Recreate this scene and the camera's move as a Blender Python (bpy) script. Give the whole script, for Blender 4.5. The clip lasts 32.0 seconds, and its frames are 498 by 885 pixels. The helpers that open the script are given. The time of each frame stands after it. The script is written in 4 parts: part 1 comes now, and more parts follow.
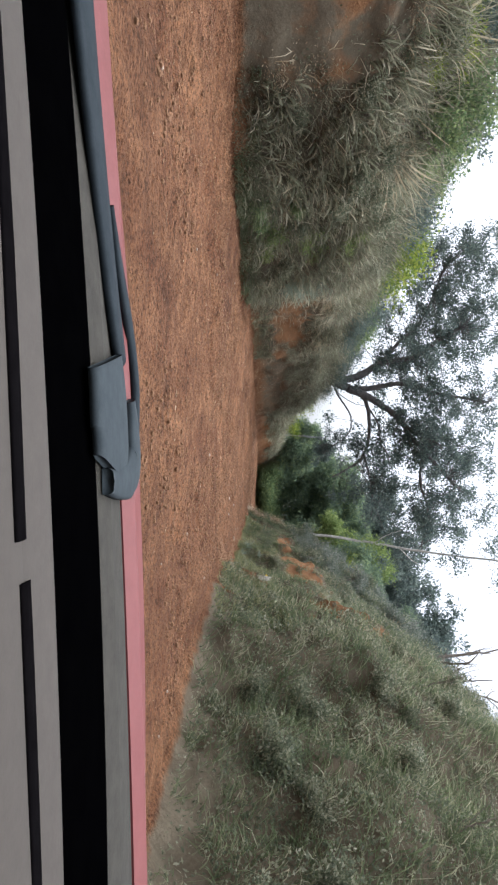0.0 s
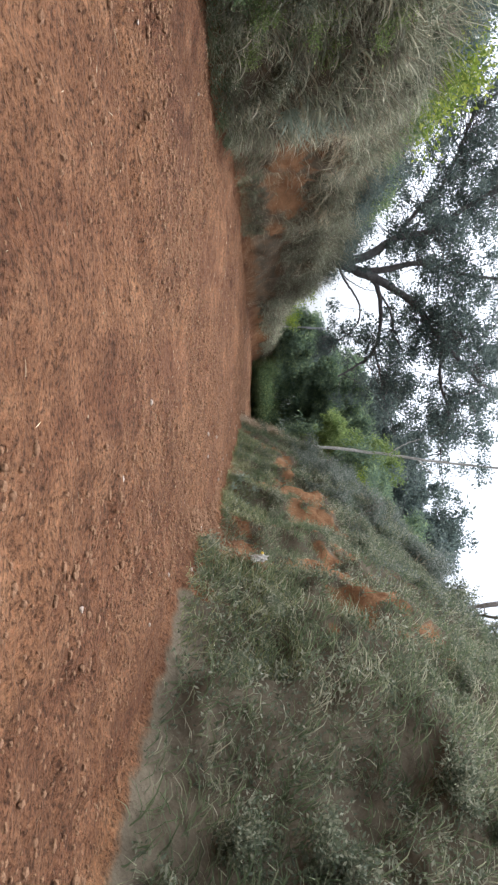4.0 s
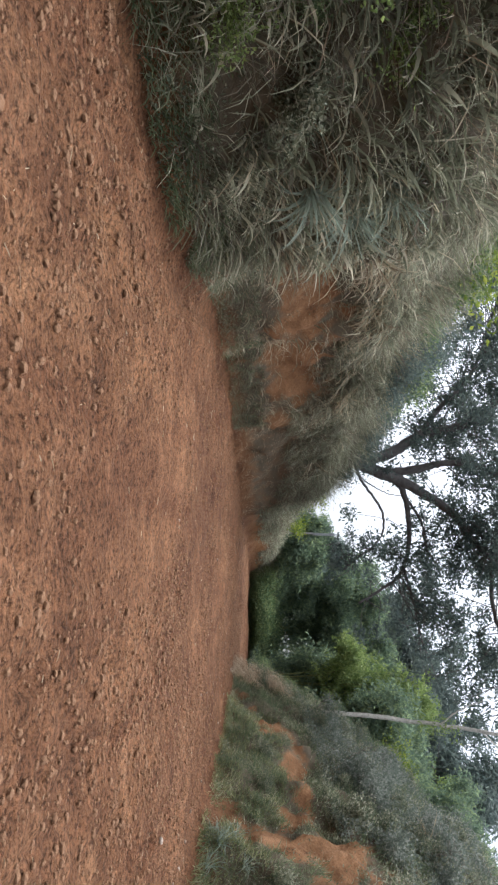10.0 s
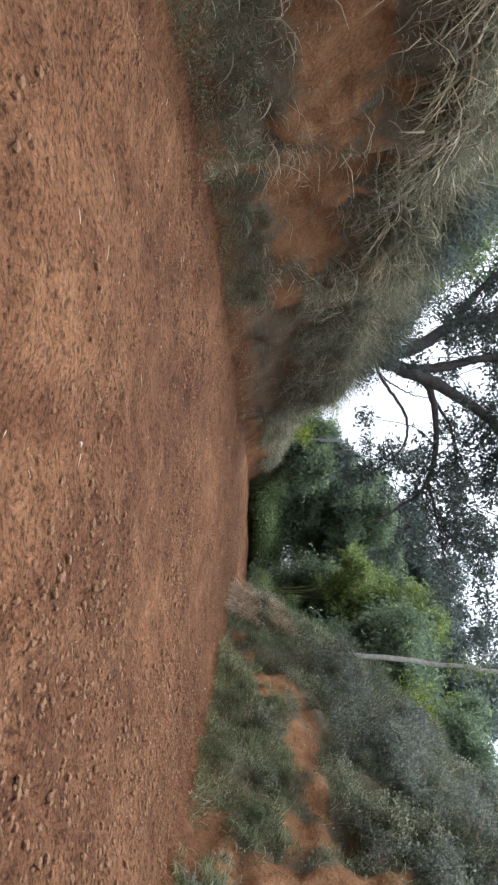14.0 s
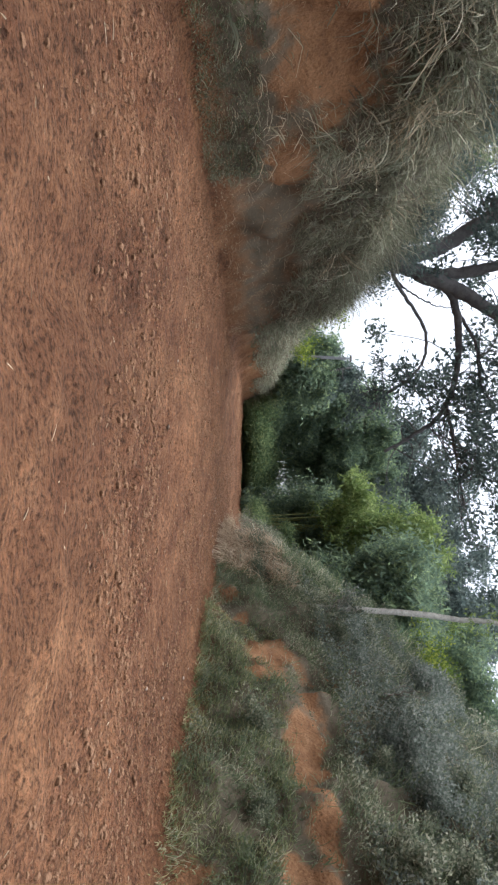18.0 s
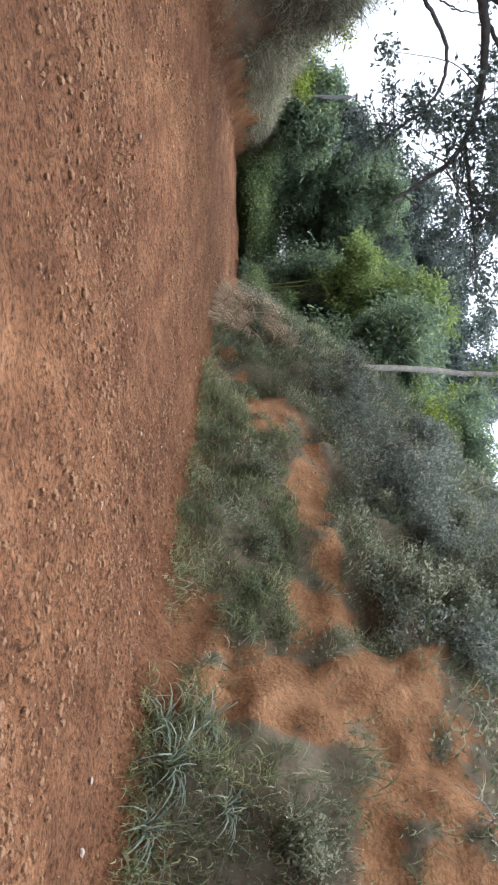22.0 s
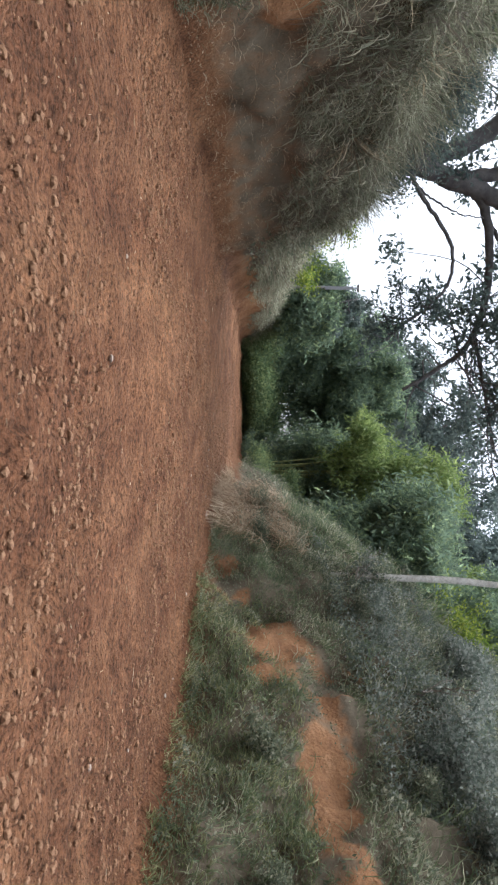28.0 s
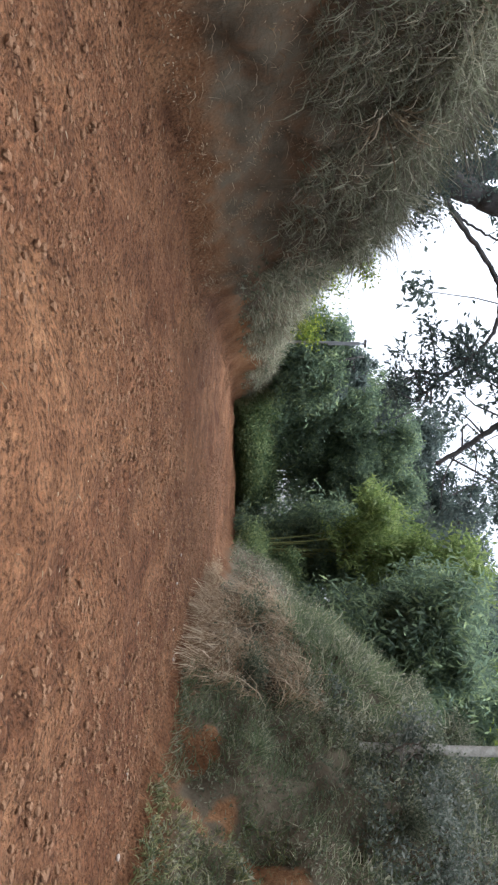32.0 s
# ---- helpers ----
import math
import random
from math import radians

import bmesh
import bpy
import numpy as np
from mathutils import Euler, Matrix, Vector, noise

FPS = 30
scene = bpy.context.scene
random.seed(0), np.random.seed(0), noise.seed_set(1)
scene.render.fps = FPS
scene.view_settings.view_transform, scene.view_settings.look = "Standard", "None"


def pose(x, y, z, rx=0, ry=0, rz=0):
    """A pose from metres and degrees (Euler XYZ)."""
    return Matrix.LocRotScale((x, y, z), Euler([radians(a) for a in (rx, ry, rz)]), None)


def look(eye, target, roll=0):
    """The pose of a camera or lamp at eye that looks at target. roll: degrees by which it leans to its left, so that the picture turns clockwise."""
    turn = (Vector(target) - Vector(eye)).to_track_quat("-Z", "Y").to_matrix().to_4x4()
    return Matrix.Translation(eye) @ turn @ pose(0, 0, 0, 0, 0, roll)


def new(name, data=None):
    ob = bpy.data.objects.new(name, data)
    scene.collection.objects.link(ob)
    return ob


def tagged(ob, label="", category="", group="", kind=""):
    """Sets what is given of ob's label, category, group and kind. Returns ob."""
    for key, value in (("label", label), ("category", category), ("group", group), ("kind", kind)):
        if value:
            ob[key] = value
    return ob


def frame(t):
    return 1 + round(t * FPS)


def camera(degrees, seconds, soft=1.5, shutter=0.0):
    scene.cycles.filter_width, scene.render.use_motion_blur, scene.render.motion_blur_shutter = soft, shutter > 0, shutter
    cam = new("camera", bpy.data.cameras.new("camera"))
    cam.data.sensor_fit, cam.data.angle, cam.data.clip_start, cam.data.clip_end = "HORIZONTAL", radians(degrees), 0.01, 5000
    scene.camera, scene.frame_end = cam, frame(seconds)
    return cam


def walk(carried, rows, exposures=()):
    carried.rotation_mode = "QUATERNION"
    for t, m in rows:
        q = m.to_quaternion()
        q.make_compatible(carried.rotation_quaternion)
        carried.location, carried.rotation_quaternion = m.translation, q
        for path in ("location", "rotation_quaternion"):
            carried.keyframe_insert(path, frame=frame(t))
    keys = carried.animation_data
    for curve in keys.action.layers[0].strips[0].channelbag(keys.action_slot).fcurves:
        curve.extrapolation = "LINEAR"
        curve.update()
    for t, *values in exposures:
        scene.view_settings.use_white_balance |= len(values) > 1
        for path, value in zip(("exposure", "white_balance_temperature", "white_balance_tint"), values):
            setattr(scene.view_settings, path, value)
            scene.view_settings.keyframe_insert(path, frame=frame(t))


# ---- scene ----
cam = camera(41.8, 32.0, 2.3)
METRES, EYE = 28.0, 1.2
SIDE = pose(0, 0, EYE, 0, -93.5, 0)
ROWS = [
    (0.0, 0.0, 0.0, 0.0, 0.0, 0.0, -0.0),
    (0.5, 0.0018, 0.0282, 0.0039, 0.03, 2.79, 0.41),
    (1.0, 0.0023, 0.0498, 0.0123, -0.31, 8.08, 0.41),
    (1.5, 0.0035, 0.0697, 0.0212, -0.56, 10.15, 0.9),
    (2.0, 0.0042, 0.0905, 0.0273, -0.3, 8.52, 0.68),
    (2.5, 0.0051, 0.1164, 0.0271, -0.38, 1.22, 0.49),
    (3.0, 0.0058, 0.1398, 0.0213, -0.19, -5.4, 1.87),
    (3.5, 0.0065, 0.1638, 0.0154, -0.39, -10.53, 1.67),
    (5.5, 0.01, 0.2407, 0.0219, -0.23, 2.42, 1.76),
    (6.0, 0.0104, 0.2658, 0.0308, 0.04, 7.34, 2.43),
    (6.5, 0.0121, 0.2889, 0.035, -0.01, 5.17, 0.7),
    (7.0, 0.0118, 0.3121, 0.029, -0.7, -1.5, 2.04),
    (7.5, 0.0127, 0.3378, 0.0217, -0.73, -8.48, 2.4),
    (8.0, 0.0137, 0.3623, 0.0192, -0.65, -11.45, 1.78),
    (8.5, 0.0145, 0.384, 0.022, -0.6, -9.02, 2.93),
    (9.0, 0.0147, 0.4003, 0.0272, -1.04, -4.09, 2.11),
    (9.5, 0.015, 0.4183, 0.0362, -0.47, 1.98, 2.01),
    (10.0, 0.016, 0.4338, 0.0455, -0.41, 6.98, 1.42),
    (10.5, 0.0175, 0.449, 0.0464, -0.12, 4.8, 1.69),
    (11.0, 0.0175, 0.4678, 0.0413, -0.24, -2.71, 1.8),
    (11.5, 0.0178, 0.4851, 0.0355, -1.37, -7.68, 1.56),
    (12.0, 0.0179, 0.5046, 0.0309, -0.71, -10.69, 2.3),
    (12.5, 0.0198, 0.5243, 0.0328, -0.74, -13.37, 2.31),
    (13.0, 0.0193, 0.5422, 0.0353, -0.8, -11.67, 1.56),
    (13.5, 0.0196, 0.5638, 0.0418, -0.14, -5.74, 1.56),
    (14.0, 0.02, 0.5851, 0.0501, -0.31, -1.57, 1.24),
    (14.5, 0.0208, 0.6064, 0.0557, 0.27, -1.14, -0.27),
    (15.0, 0.0215, 0.6237, 0.052, -0.44, -5.3, 1.43),
    (15.5, 0.022, 0.6386, 0.0487, -0.66, -9.2, 1.74),
    (17.5, 0.0232, 0.6848, 0.0454, -0.74, -12.15, 1.83),
    (18.0, 0.0231, 0.6899, 0.0499, -0.72, -8.93, 1.16),
    (18.5, 0.0231, 0.6959, 0.0518, -0.8, -7.06, 1.22),
    (19.0, 0.0236, 0.7019, 0.0504, -0.82, -7.96, 1.71),
    (19.5, 0.0236, 0.7044, 0.047, -1.04, -10.84, 2.0),
    (20.0, 0.0238, 0.7054, 0.041, -1.27, -16.0, 2.22),
    (20.5, 0.0236, 0.706, 0.0339, -1.37, -22.74, 2.39),
    (21.0, 0.0233, 0.707, 0.0247, -1.43, -29.57, 2.94),
    (21.5, 0.024, 0.708, 0.0219, -1.74, -32.43, 3.24),
    (22.0, 0.0247, 0.7083, 0.0281, -1.29, -28.17, 3.18),
    (22.5, 0.0252, 0.7096, 0.0348, -1.35, -20.94, 2.85),
    (23.0, 0.0248, 0.7134, 0.0447, -1.07, -12.11, 2.32),
    (23.5, 0.0246, 0.7157, 0.0542, -0.81, -4.22, 1.81),
    (24.0, 0.0249, 0.7199, 0.0577, -0.71, -1.61, 1.71),
    (24.5, 0.025, 0.7201, 0.0582, -0.74, -1.19, 1.62),
    (25.0, 0.0252, 0.7214, 0.0563, -0.93, -2.66, 1.83),
    (25.5, 0.0252, 0.7248, 0.0494, -0.82, -9.18, 1.73),
    (27.5, 0.0263, 0.7637, 0.0372, -1.03, -13.38, 2.49),
    (28.0, 0.0264, 0.778, 0.0347, -0.87, -13.99, 2.68),
    (28.5, 0.027, 0.7909, 0.0322, -0.81, -14.4, 3.2),
    (29.0, 0.0275, 0.8048, 0.03, -0.89, -15.22, 3.06),
    (29.5, 0.0279, 0.8194, 0.0279, -0.88, -14.91, 3.16),
    (30.0, 0.0287, 0.8349, 0.0252, -1.07, -14.62, 3.16),
    (30.5, 0.0291, 0.8527, 0.0221, -1.43, -14.78, 3.19),
    (31.0, 0.0295, 0.8713, 0.0206, -1.45, -13.5, 3.47),
    (31.5, 0.0302, 0.8921, 0.0209, -1.49, -10.95, 3.19),
    (32.0, 0.0312, 0.9144, 0.0219, -1.23, -8.65, 2.62),
]
walk(cam, [(t, SIDE @ pose(METRES * x, METRES * y, METRES * z, 90 + pitch, roll, yaw)) for t, x, y, z, yaw, pitch, roll in ROWS], [(0.0, 1.40, 6000, 10), (5.0, 1.42, 6000, 10), (9.0, 1.38, 6000, 10), (13.0, 1.32, 5980, 10), (18.0, 1.45, 5950, 10), (20.0, 1.42, 5950, 10), (22.5, 1.66, 5900, 10), (24.5, 1.66, 5900, 10), (28.0, 1.55, 5900, 10), (32.0, 1.48, 5900, 10)])

# ---- world, sun ----
world = bpy.data.worlds.new("overcast_sky")
scene.world = world
world.use_nodes = True
wn, wl = world.node_tree.nodes, world.node_tree.links
sky = wn.new("ShaderNodeTexSky")
sky.sky_type, sky.sun_disc = "NISHITA", False
sky.sun_elevation, sky.sun_rotation = radians(70), radians(-20)
sky.air_density, sky.dust_density = 1.0, 6.0
grey = wn.new("ShaderNodeHueSaturation")
grey.inputs["Saturation"].default_value = 0.34
wl.new(sky.outputs[0], grey.inputs["Color"])
wl.new(grey.outputs[0], wn["Background"].inputs[0])
wn["Background"].inputs[1].default_value = 0.12
sun_data = bpy.data.lights.new("sun", "SUN")
sun_data.energy, sun_data.angle, sun_data.color = 1.5, radians(100), (1.0, 0.985, 0.96)
sun = new("sun", sun_data)
sun.matrix_world = look((-5, 17, 60), (0, 22, 0))


# ---- materials ----
def material(name, rough=0.9, metal=0.0):
    m = bpy.data.materials.new(name)
    m.use_nodes = True
    n, l = m.node_tree.nodes, m.node_tree.links
    b = n["Principled BSDF"]
    b.inputs["Roughness"].default_value, b.inputs["Metallic"].default_value = rough, metal
    b.inputs["Specular IOR Level"].default_value = 0.25
    return m, n, l, b


def ramp(n, stops):
    r = n.new("ShaderNodeValToRGB")
    while len(r.color_ramp.elements) < len(stops):
        r.color_ramp.elements.new(0.5)
    for e, (p, c) in zip(r.color_ramp.elements, stops):
        e.position, e.color = p, (*c, 1)
    return r


def tex_noise(n, l, scale, detail=6, rough=0.6):
    t = n.new("ShaderNodeTexNoise")
    t.inputs["Scale"].default_value, t.inputs["Detail"].default_value, t.inputs["Roughness"].default_value = scale, detail, rough
    g = n.new("ShaderNodeNewGeometry")
    l.new(g.outputs["Position"], t.inputs["Vector"])
    return t


def mix(n, l, fac, a, b, kind="MIX"):
    m = n.new("ShaderNodeMix")
    m.data_type, m.blend_type = "RGBA", kind
    for value, slot in ((fac, m.inputs[0]), (a, m.inputs[6]), (b, m.inputs[7])):
        if isinstance(value, (int, float)):
            slot.default_value = value
        elif isinstance(value, tuple):
            slot.default_value = (*value, 1)
        else:
            l.new(value, slot)
    return m.outputs[2]


def bump(n, l, b, sources):
    before = None
    for height, strength, distance in sources:
        k = n.new("ShaderNodeBump")
        k.inputs["Strength"].default_value, k.inputs["Distance"].default_value = strength, distance
        l.new(height, k.inputs["Height"])
        if before:
            l.new(before, k.inputs["Normal"])
        before = k.outputs[0]
    l.new(before, b.inputs["Normal"])


def soil_material():
    """Red laterite: a driven road, raw clay cuts, and humus with litter where plants grow."""
    m, n, l, b = material("red_laterite_soil", 0.95)
    b.inputs["Specular IOR Level"].default_value = 0.12
    big, mid, fine = tex_noise(n, l, 0.35, 4), tex_noise(n, l, 2.6, 8, 0.65), tex_noise(n, l, 26, 5, 0.7)
    clay = ramp(n, [(0.3, (0.080, 0.0385, 0.0205)), (0.5, (0.130, 0.064, 0.0335)), (0.72, (0.190, 0.102, 0.056))])
    l.new(mid.outputs[0], clay.inputs[0])
    # pale specks, plus shade painted dark into the pits of the grain bump
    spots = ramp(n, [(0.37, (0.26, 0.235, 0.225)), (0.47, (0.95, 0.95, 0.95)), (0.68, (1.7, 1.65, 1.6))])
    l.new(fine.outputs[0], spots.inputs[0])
    worn = ramp(n, [(0.35, (0.78, 0.74, 0.74)), (0.65, (1.22, 1.20, 1.16))])
    l.new(big.outputs[0], worn.inputs[0])
    along, place = n.new("ShaderNodeMapping"), n.new("ShaderNodeNewGeometry")
    along.inputs["Scale"].default_value = (1.7, 0.22, 1.0)
    l.new(place.outputs["Position"], along.inputs["Vector"])
    wheel = n.new("ShaderNodeTexNoise")
    wheel.inputs["Scale"].default_value, wheel.inputs["Detail"].default_value = 1.0, 4
    l.new(along.outputs[0], wheel.inputs["Vector"])
    driven = ramp(n, [(0.36, (0.88, 0.84, 0.84)), (0.5, (1.0, 1.0, 1.0)), (0.66, (1.14, 1.17, 1.15))])
    l.new(wheel.outputs[0], driven.inputs[0])
    l.new(mix(n, l, 1.0, clay.outputs[0], driven.outputs[0], "MULTIPLY"), (tracks := n.new("NodeReroute")).inputs[0])
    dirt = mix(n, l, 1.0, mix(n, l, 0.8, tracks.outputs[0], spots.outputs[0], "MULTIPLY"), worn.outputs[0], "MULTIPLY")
    subsoil = ramp(n, [(0.28, (0.113, 0.057, 0.031)), (0.5, (0.212, 0.112, 0.056)), (0.74, (0.33, 0.192, 0.108))])
    seam, seam_at, seam_scale = n.new("ShaderNodeTexNoise"), n.new("ShaderNodeNewGeometry"), n.new("ShaderNodeMapping")
    seam_scale.inputs["Scale"].default_value = (1.6, 1.6, 3.4)
    seam.inputs["Scale"].default_value, seam.inputs["Detail"].default_value, seam.inputs["Roughness"].default_value, seam.inputs["Distortion"].default_value = 1.0, 9, 0.68, 1.2
    l.new(seam_at.outputs["Position"], seam_scale.inputs["Vector"]), l.new(seam_scale.outputs[0], seam.inputs["Vector"])
    l.new(mix(n, l, 0.5, mid.outputs[0], seam.outputs[0]), subsoil.inputs[0])
    cut = n.new("ShaderNodeAttribute")
    cut.attribute_name = "cut"
    dirt = mix(n, l, cut.outputs["Fac"], dirt, mix(n, l, 0.35, subsoil.outputs[0], spots.outputs[0], "MULTIPLY"))
    litter = ramp(n, [(0.3, (0.060, 0.047, 0.034)), (0.5, (0.112, 0.093, 0.065)), (0.7, (0.19, 0.16, 0.115))])
    l.new(mix(n, l, 0.5, fine.outputs[1], mid.outputs[1]), litter.inputs[0])
    grown = n.new("ShaderNodeAttribute")
    grown.attribute_name = "grown"
    edge = n.new("ShaderNodeMath")
    edge.operation = "MULTIPLY_ADD"
    l.new(mid.outputs[0], edge.inputs[0])
    edge.inputs[1].default_value = 0.9
    l.new(grown.outputs["Fac"], edge.inputs[2])
    sharp = ramp(n, [(0.70, (0, 0, 0)), (1.0, (1, 1, 1))])
    l.new(edge.outputs[0], sharp.inputs[0])
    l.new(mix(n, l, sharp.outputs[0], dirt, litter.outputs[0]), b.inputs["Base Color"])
    grit = n.new("ShaderNodeTexVoronoi")
    grit.inputs["Scale"].default_value = 22.0
    warped = n.new("ShaderNodeNewGeometry")
    l.new(warped.outputs["Position"], grit.inputs["Vector"])
    crumb = n.new("ShaderNodeTexVoronoi")
    crumb.inputs["Scale"].default_value = 60.0
    l.new(warped.outputs["Position"], crumb.inputs["Vector"])
    flat = (0.5, 0.5, 0.5)
    soft = n.new("ShaderNodeMath")
    soft.operation = "MULTIPLY"
    l.new(cut.outputs["Fac"], soft.inputs[0])
    soft.inputs[1].default_value = 0.6
    calm = n.new("ShaderNodeMath")
    calm.operation = "MULTIPLY_ADD"
    l.new(sharp.outputs[0], calm.inputs[0])
    calm.inputs[1].default_value, calm.use_clamp = 0.55, True
    l.new(soft.outputs[0], calm.inputs[2])
    lumps, crumbs, grain = (mix(n, l, calm.outputs[0], t.outputs[0], flat) for t in (grit, crumb, fine))
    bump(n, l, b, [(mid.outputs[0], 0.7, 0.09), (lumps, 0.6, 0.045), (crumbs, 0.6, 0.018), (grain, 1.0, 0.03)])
    return m


def plant_material(name, stops, rough=0.65, thin=0.3):
    """Leaves and blades: each one has a tone of its own, with larger drifts of dry and green."""
    m, n, l, b = material(name, rough)
    g, drift = n.new("ShaderNodeNewGeometry"), tex_noise(n, l, 0.9, 3)
    add = n.new("ShaderNodeMath")
    add.operation = "MULTIPLY_ADD"
    l.new(drift.outputs[0], add.inputs[0])
    add.inputs[1].default_value = 0.9
    shift = n.new("ShaderNodeMath")
    shift.operation = "MULTIPLY_ADD"
    l.new(g.outputs["Random Per Island"], shift.inputs[0])
    shift.inputs[1].default_value, shift.inputs[2].default_value = 0.8, -0.35
    l.new(shift.outputs[0], add.inputs[2])
    r = ramp(n, stops)
    l.new(add.outputs[0], r.inputs[0])
    l.new(r.outputs[0], b.inputs["Base Color"])
    t, s = n.new("ShaderNodeBsdfTranslucent"), n.new("ShaderNodeMixShader")
    l.new(r.outputs[0], t.inputs[0])
    s.inputs[0].default_value = thin
    l.new(b.outputs[0], s.inputs[1]), l.new(t.outputs[0], s.inputs[2])
    l.new(s.outputs[0], n["Material Output"].inputs[0])
    return m


def rough_material(name, dark, light, scale=8.0, rough=0.85, depth=0.02, metal=0.0):
    m, n, l, b = material(name, rough, metal)
    a, c = tex_noise(n, l, scale, 7), tex_noise(n, l, scale * 9, 4)
    r = ramp(n, [(0.32, dark), (0.68, light)])
    l.new(mix(n, l, 0.35, a.outputs[0], c.outputs[0]), r.inputs[0])
    l.new(r.outputs[0], b.inputs["Base Color"])
    bump(n, l, b, [(a.outputs[0], 0.5, depth), (c.outputs[0], 0.4, depth * 0.2)])
    return m


SOIL = soil_material()
GRASS = plant_material("mixed_dry_and_green_grass", [(0.20, (0.160, 0.135, 0.105)), (0.42, (0.168, 0.180, 0.118)), (0.62, (0.235, 0.245, 0.165)), (0.88, (0.43, 0.415, 0.31))], thin=0.55)
GREEN_GRASS = plant_material("green_grass", [(0.22, (0.098, 0.132, 0.068)), (0.5, (0.158, 0.198, 0.105)), (0.68, (0.24, 0.265, 0.158)), (0.9, (0.46, 0.44, 0.32))], thin=0.52)
STRAW = plant_material("dry_straw", [(0.2, (0.20, 0.15, 0.10)), (0.5, (0.40, 0.33, 0.22)), (0.8, (0.60, 0.53, 0.39))], thin=0.5)
BROWN_STRAW = plant_material("brown_dead_grass", [(0.2, (0.24, 0.165, 0.105)), (0.5, (0.41, 0.31, 0.205)), (0.8, (0.58, 0.48, 0.35))], thin=0.5)
BLUE_GRASS = plant_material("blue_green_grass", [(0.2, (0.15, 0.195, 0.16)), (0.55, (0.25, 0.305, 0.245)), (0.85, (0.40, 0.44, 0.355))], thin=0.5)
WEED = plant_material("broadleaf_weed", [(0.22, (0.100, 0.120, 0.080)), (0.5, (0.158, 0.178, 0.118)), (0.7, (0.24, 0.25, 0.172)), (0.92, (0.38, 0.38, 0.29))], 0.5, 0.52)
SHRUB = plant_material("yellow_green_shrub", [(0.25, (0.11, 0.165, 0.03)), (0.55, (0.20, 0.27, 0.045)), (0.85, (0.34, 0.38, 0.08))], thin=0.5)
# dark green leaf, its tones lifted to grey-blue to put haze into the colour
DARK_LEAF = plant_material("hazed_dark_green_leaf", [(0.25, (0.090, 0.120, 0.112)), (0.6, (0.130, 0.166, 0.150)), (0.9, (0.18, 0.22, 0.185))], 0.40, 0.6)
BAMBOO_LEAF = plant_material("bamboo_leaf", [(0.25, (0.112, 0.160, 0.112)), (0.5, (0.152, 0.210, 0.136)), (0.7, (0.190, 0.252, 0.148)), (0.92, (0.25, 0.315, 0.16))], 0.5, 0.66)
# blue-grey leaf whose paler grey also carries haze in the colour
BLUE_LEAF = plant_material("blue_grey_leaf", [(0.25, (0.105, 0.128, 0.105)), (0.55, (0.165, 0.188, 0.155)), (0.85, (0.28, 0.30, 0.26))], 0.36, 0.5)
OLIVE = plant_material("olive_green_grass", [(0.22, (0.135, 0.150, 0.070)), (0.5, (0.205, 0.225, 0.105)), (0.75, (0.31, 0.325, 0.165)), (0.92, (0.50, 0.47, 0.29))], thin=0.52)
BRIGHT_LEAF = plant_material("sunlit_bamboo_leaf", [(0.25, (0.135, 0.190, 0.065)), (0.55, (0.195, 0.262, 0.085)), (0.85, (0.28, 0.345, 0.125))], 0.5, 0.55)
ARCHING = plant_material("broad_arching_grass", [(0.2, (0.14, 0.15, 0.10)), (0.42, (0.235, 0.25, 0.172)), (0.62, (0.35, 0.35, 0.25)), (0.85, (0.58, 0.54, 0.41))], thin=0.5)
PALE_BUSH = plant_material("grey_green_bush_leaf", [(0.25, (0.105, 0.16, 0.078)), (0.55, (0.175, 0.24, 0.115)), (0.85, (0.27, 0.33, 0.15))], thin=0.5)
BARK = rough_material("dark_bark", (0.070, 0.066, 0.066), (0.20, 0.187, 0.182), 5.0, 0.9, 0.05)
PALE_BARK = rough_material("pale_bark", (0.17, 0.16, 0.135), (0.50, 0.48, 0.43), 11.0, 0.85, 0.012)
TWIG = rough_material("dead_twig", (0.10, 0.085, 0.07), (0.26, 0.23, 0.20), 9.0)
CULM = rough_material("bamboo_culm", (0.10, 0.13, 0.04), (0.24, 0.24, 0.10), 4.0, 0.5, 0.003)
STONE = rough_material("pale_stone", (0.20, 0.145, 0.11), (0.46, 0.39, 0.33), 14.0)
CLOD = rough_material("clay_clod", (0.120, 0.062, 0.034), (0.27, 0.156, 0.089), 60.0, 0.95)
POST = rough_material("weathered_wood", (0.12, 0.10, 0.085), (0.30, 0.26, 0.22), 12.0)
METAL = rough_material("galvanised_metal", (0.22, 0.23, 0.25), (0.36, 0.37, 0.39), 20.0, 0.5, 0.002, 0.6)
PLASTIC = rough_material("dirty_white_plastic_film", (0.24, 0.22, 0.19), (0.62, 0.60, 0.55), 14.0, 0.5, 0.01)
YELLOW = rough_material("yellow_wrapper", (0.55, 0.38, 0.05), (0.75, 0.55, 0.10), 30.0, 0.4, 0.004)
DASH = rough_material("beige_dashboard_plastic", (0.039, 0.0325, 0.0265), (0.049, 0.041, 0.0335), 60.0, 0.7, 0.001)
SLOT = rough_material("black_vent_plastic", (0.0025, 0.0022, 0.0025), (0.005, 0.0045, 0.005), 60.0, 0.6, 0.001)
RUBBER = rough_material("black_screen_border", (0.0003, 0.0003, 0.0004), (0.0006, 0.0006, 0.0007), 40.0, 1.0, 0.0)
RUBBER.node_tree.nodes["Principled BSDF"].inputs["Specular IOR Level"].default_value = 0.0
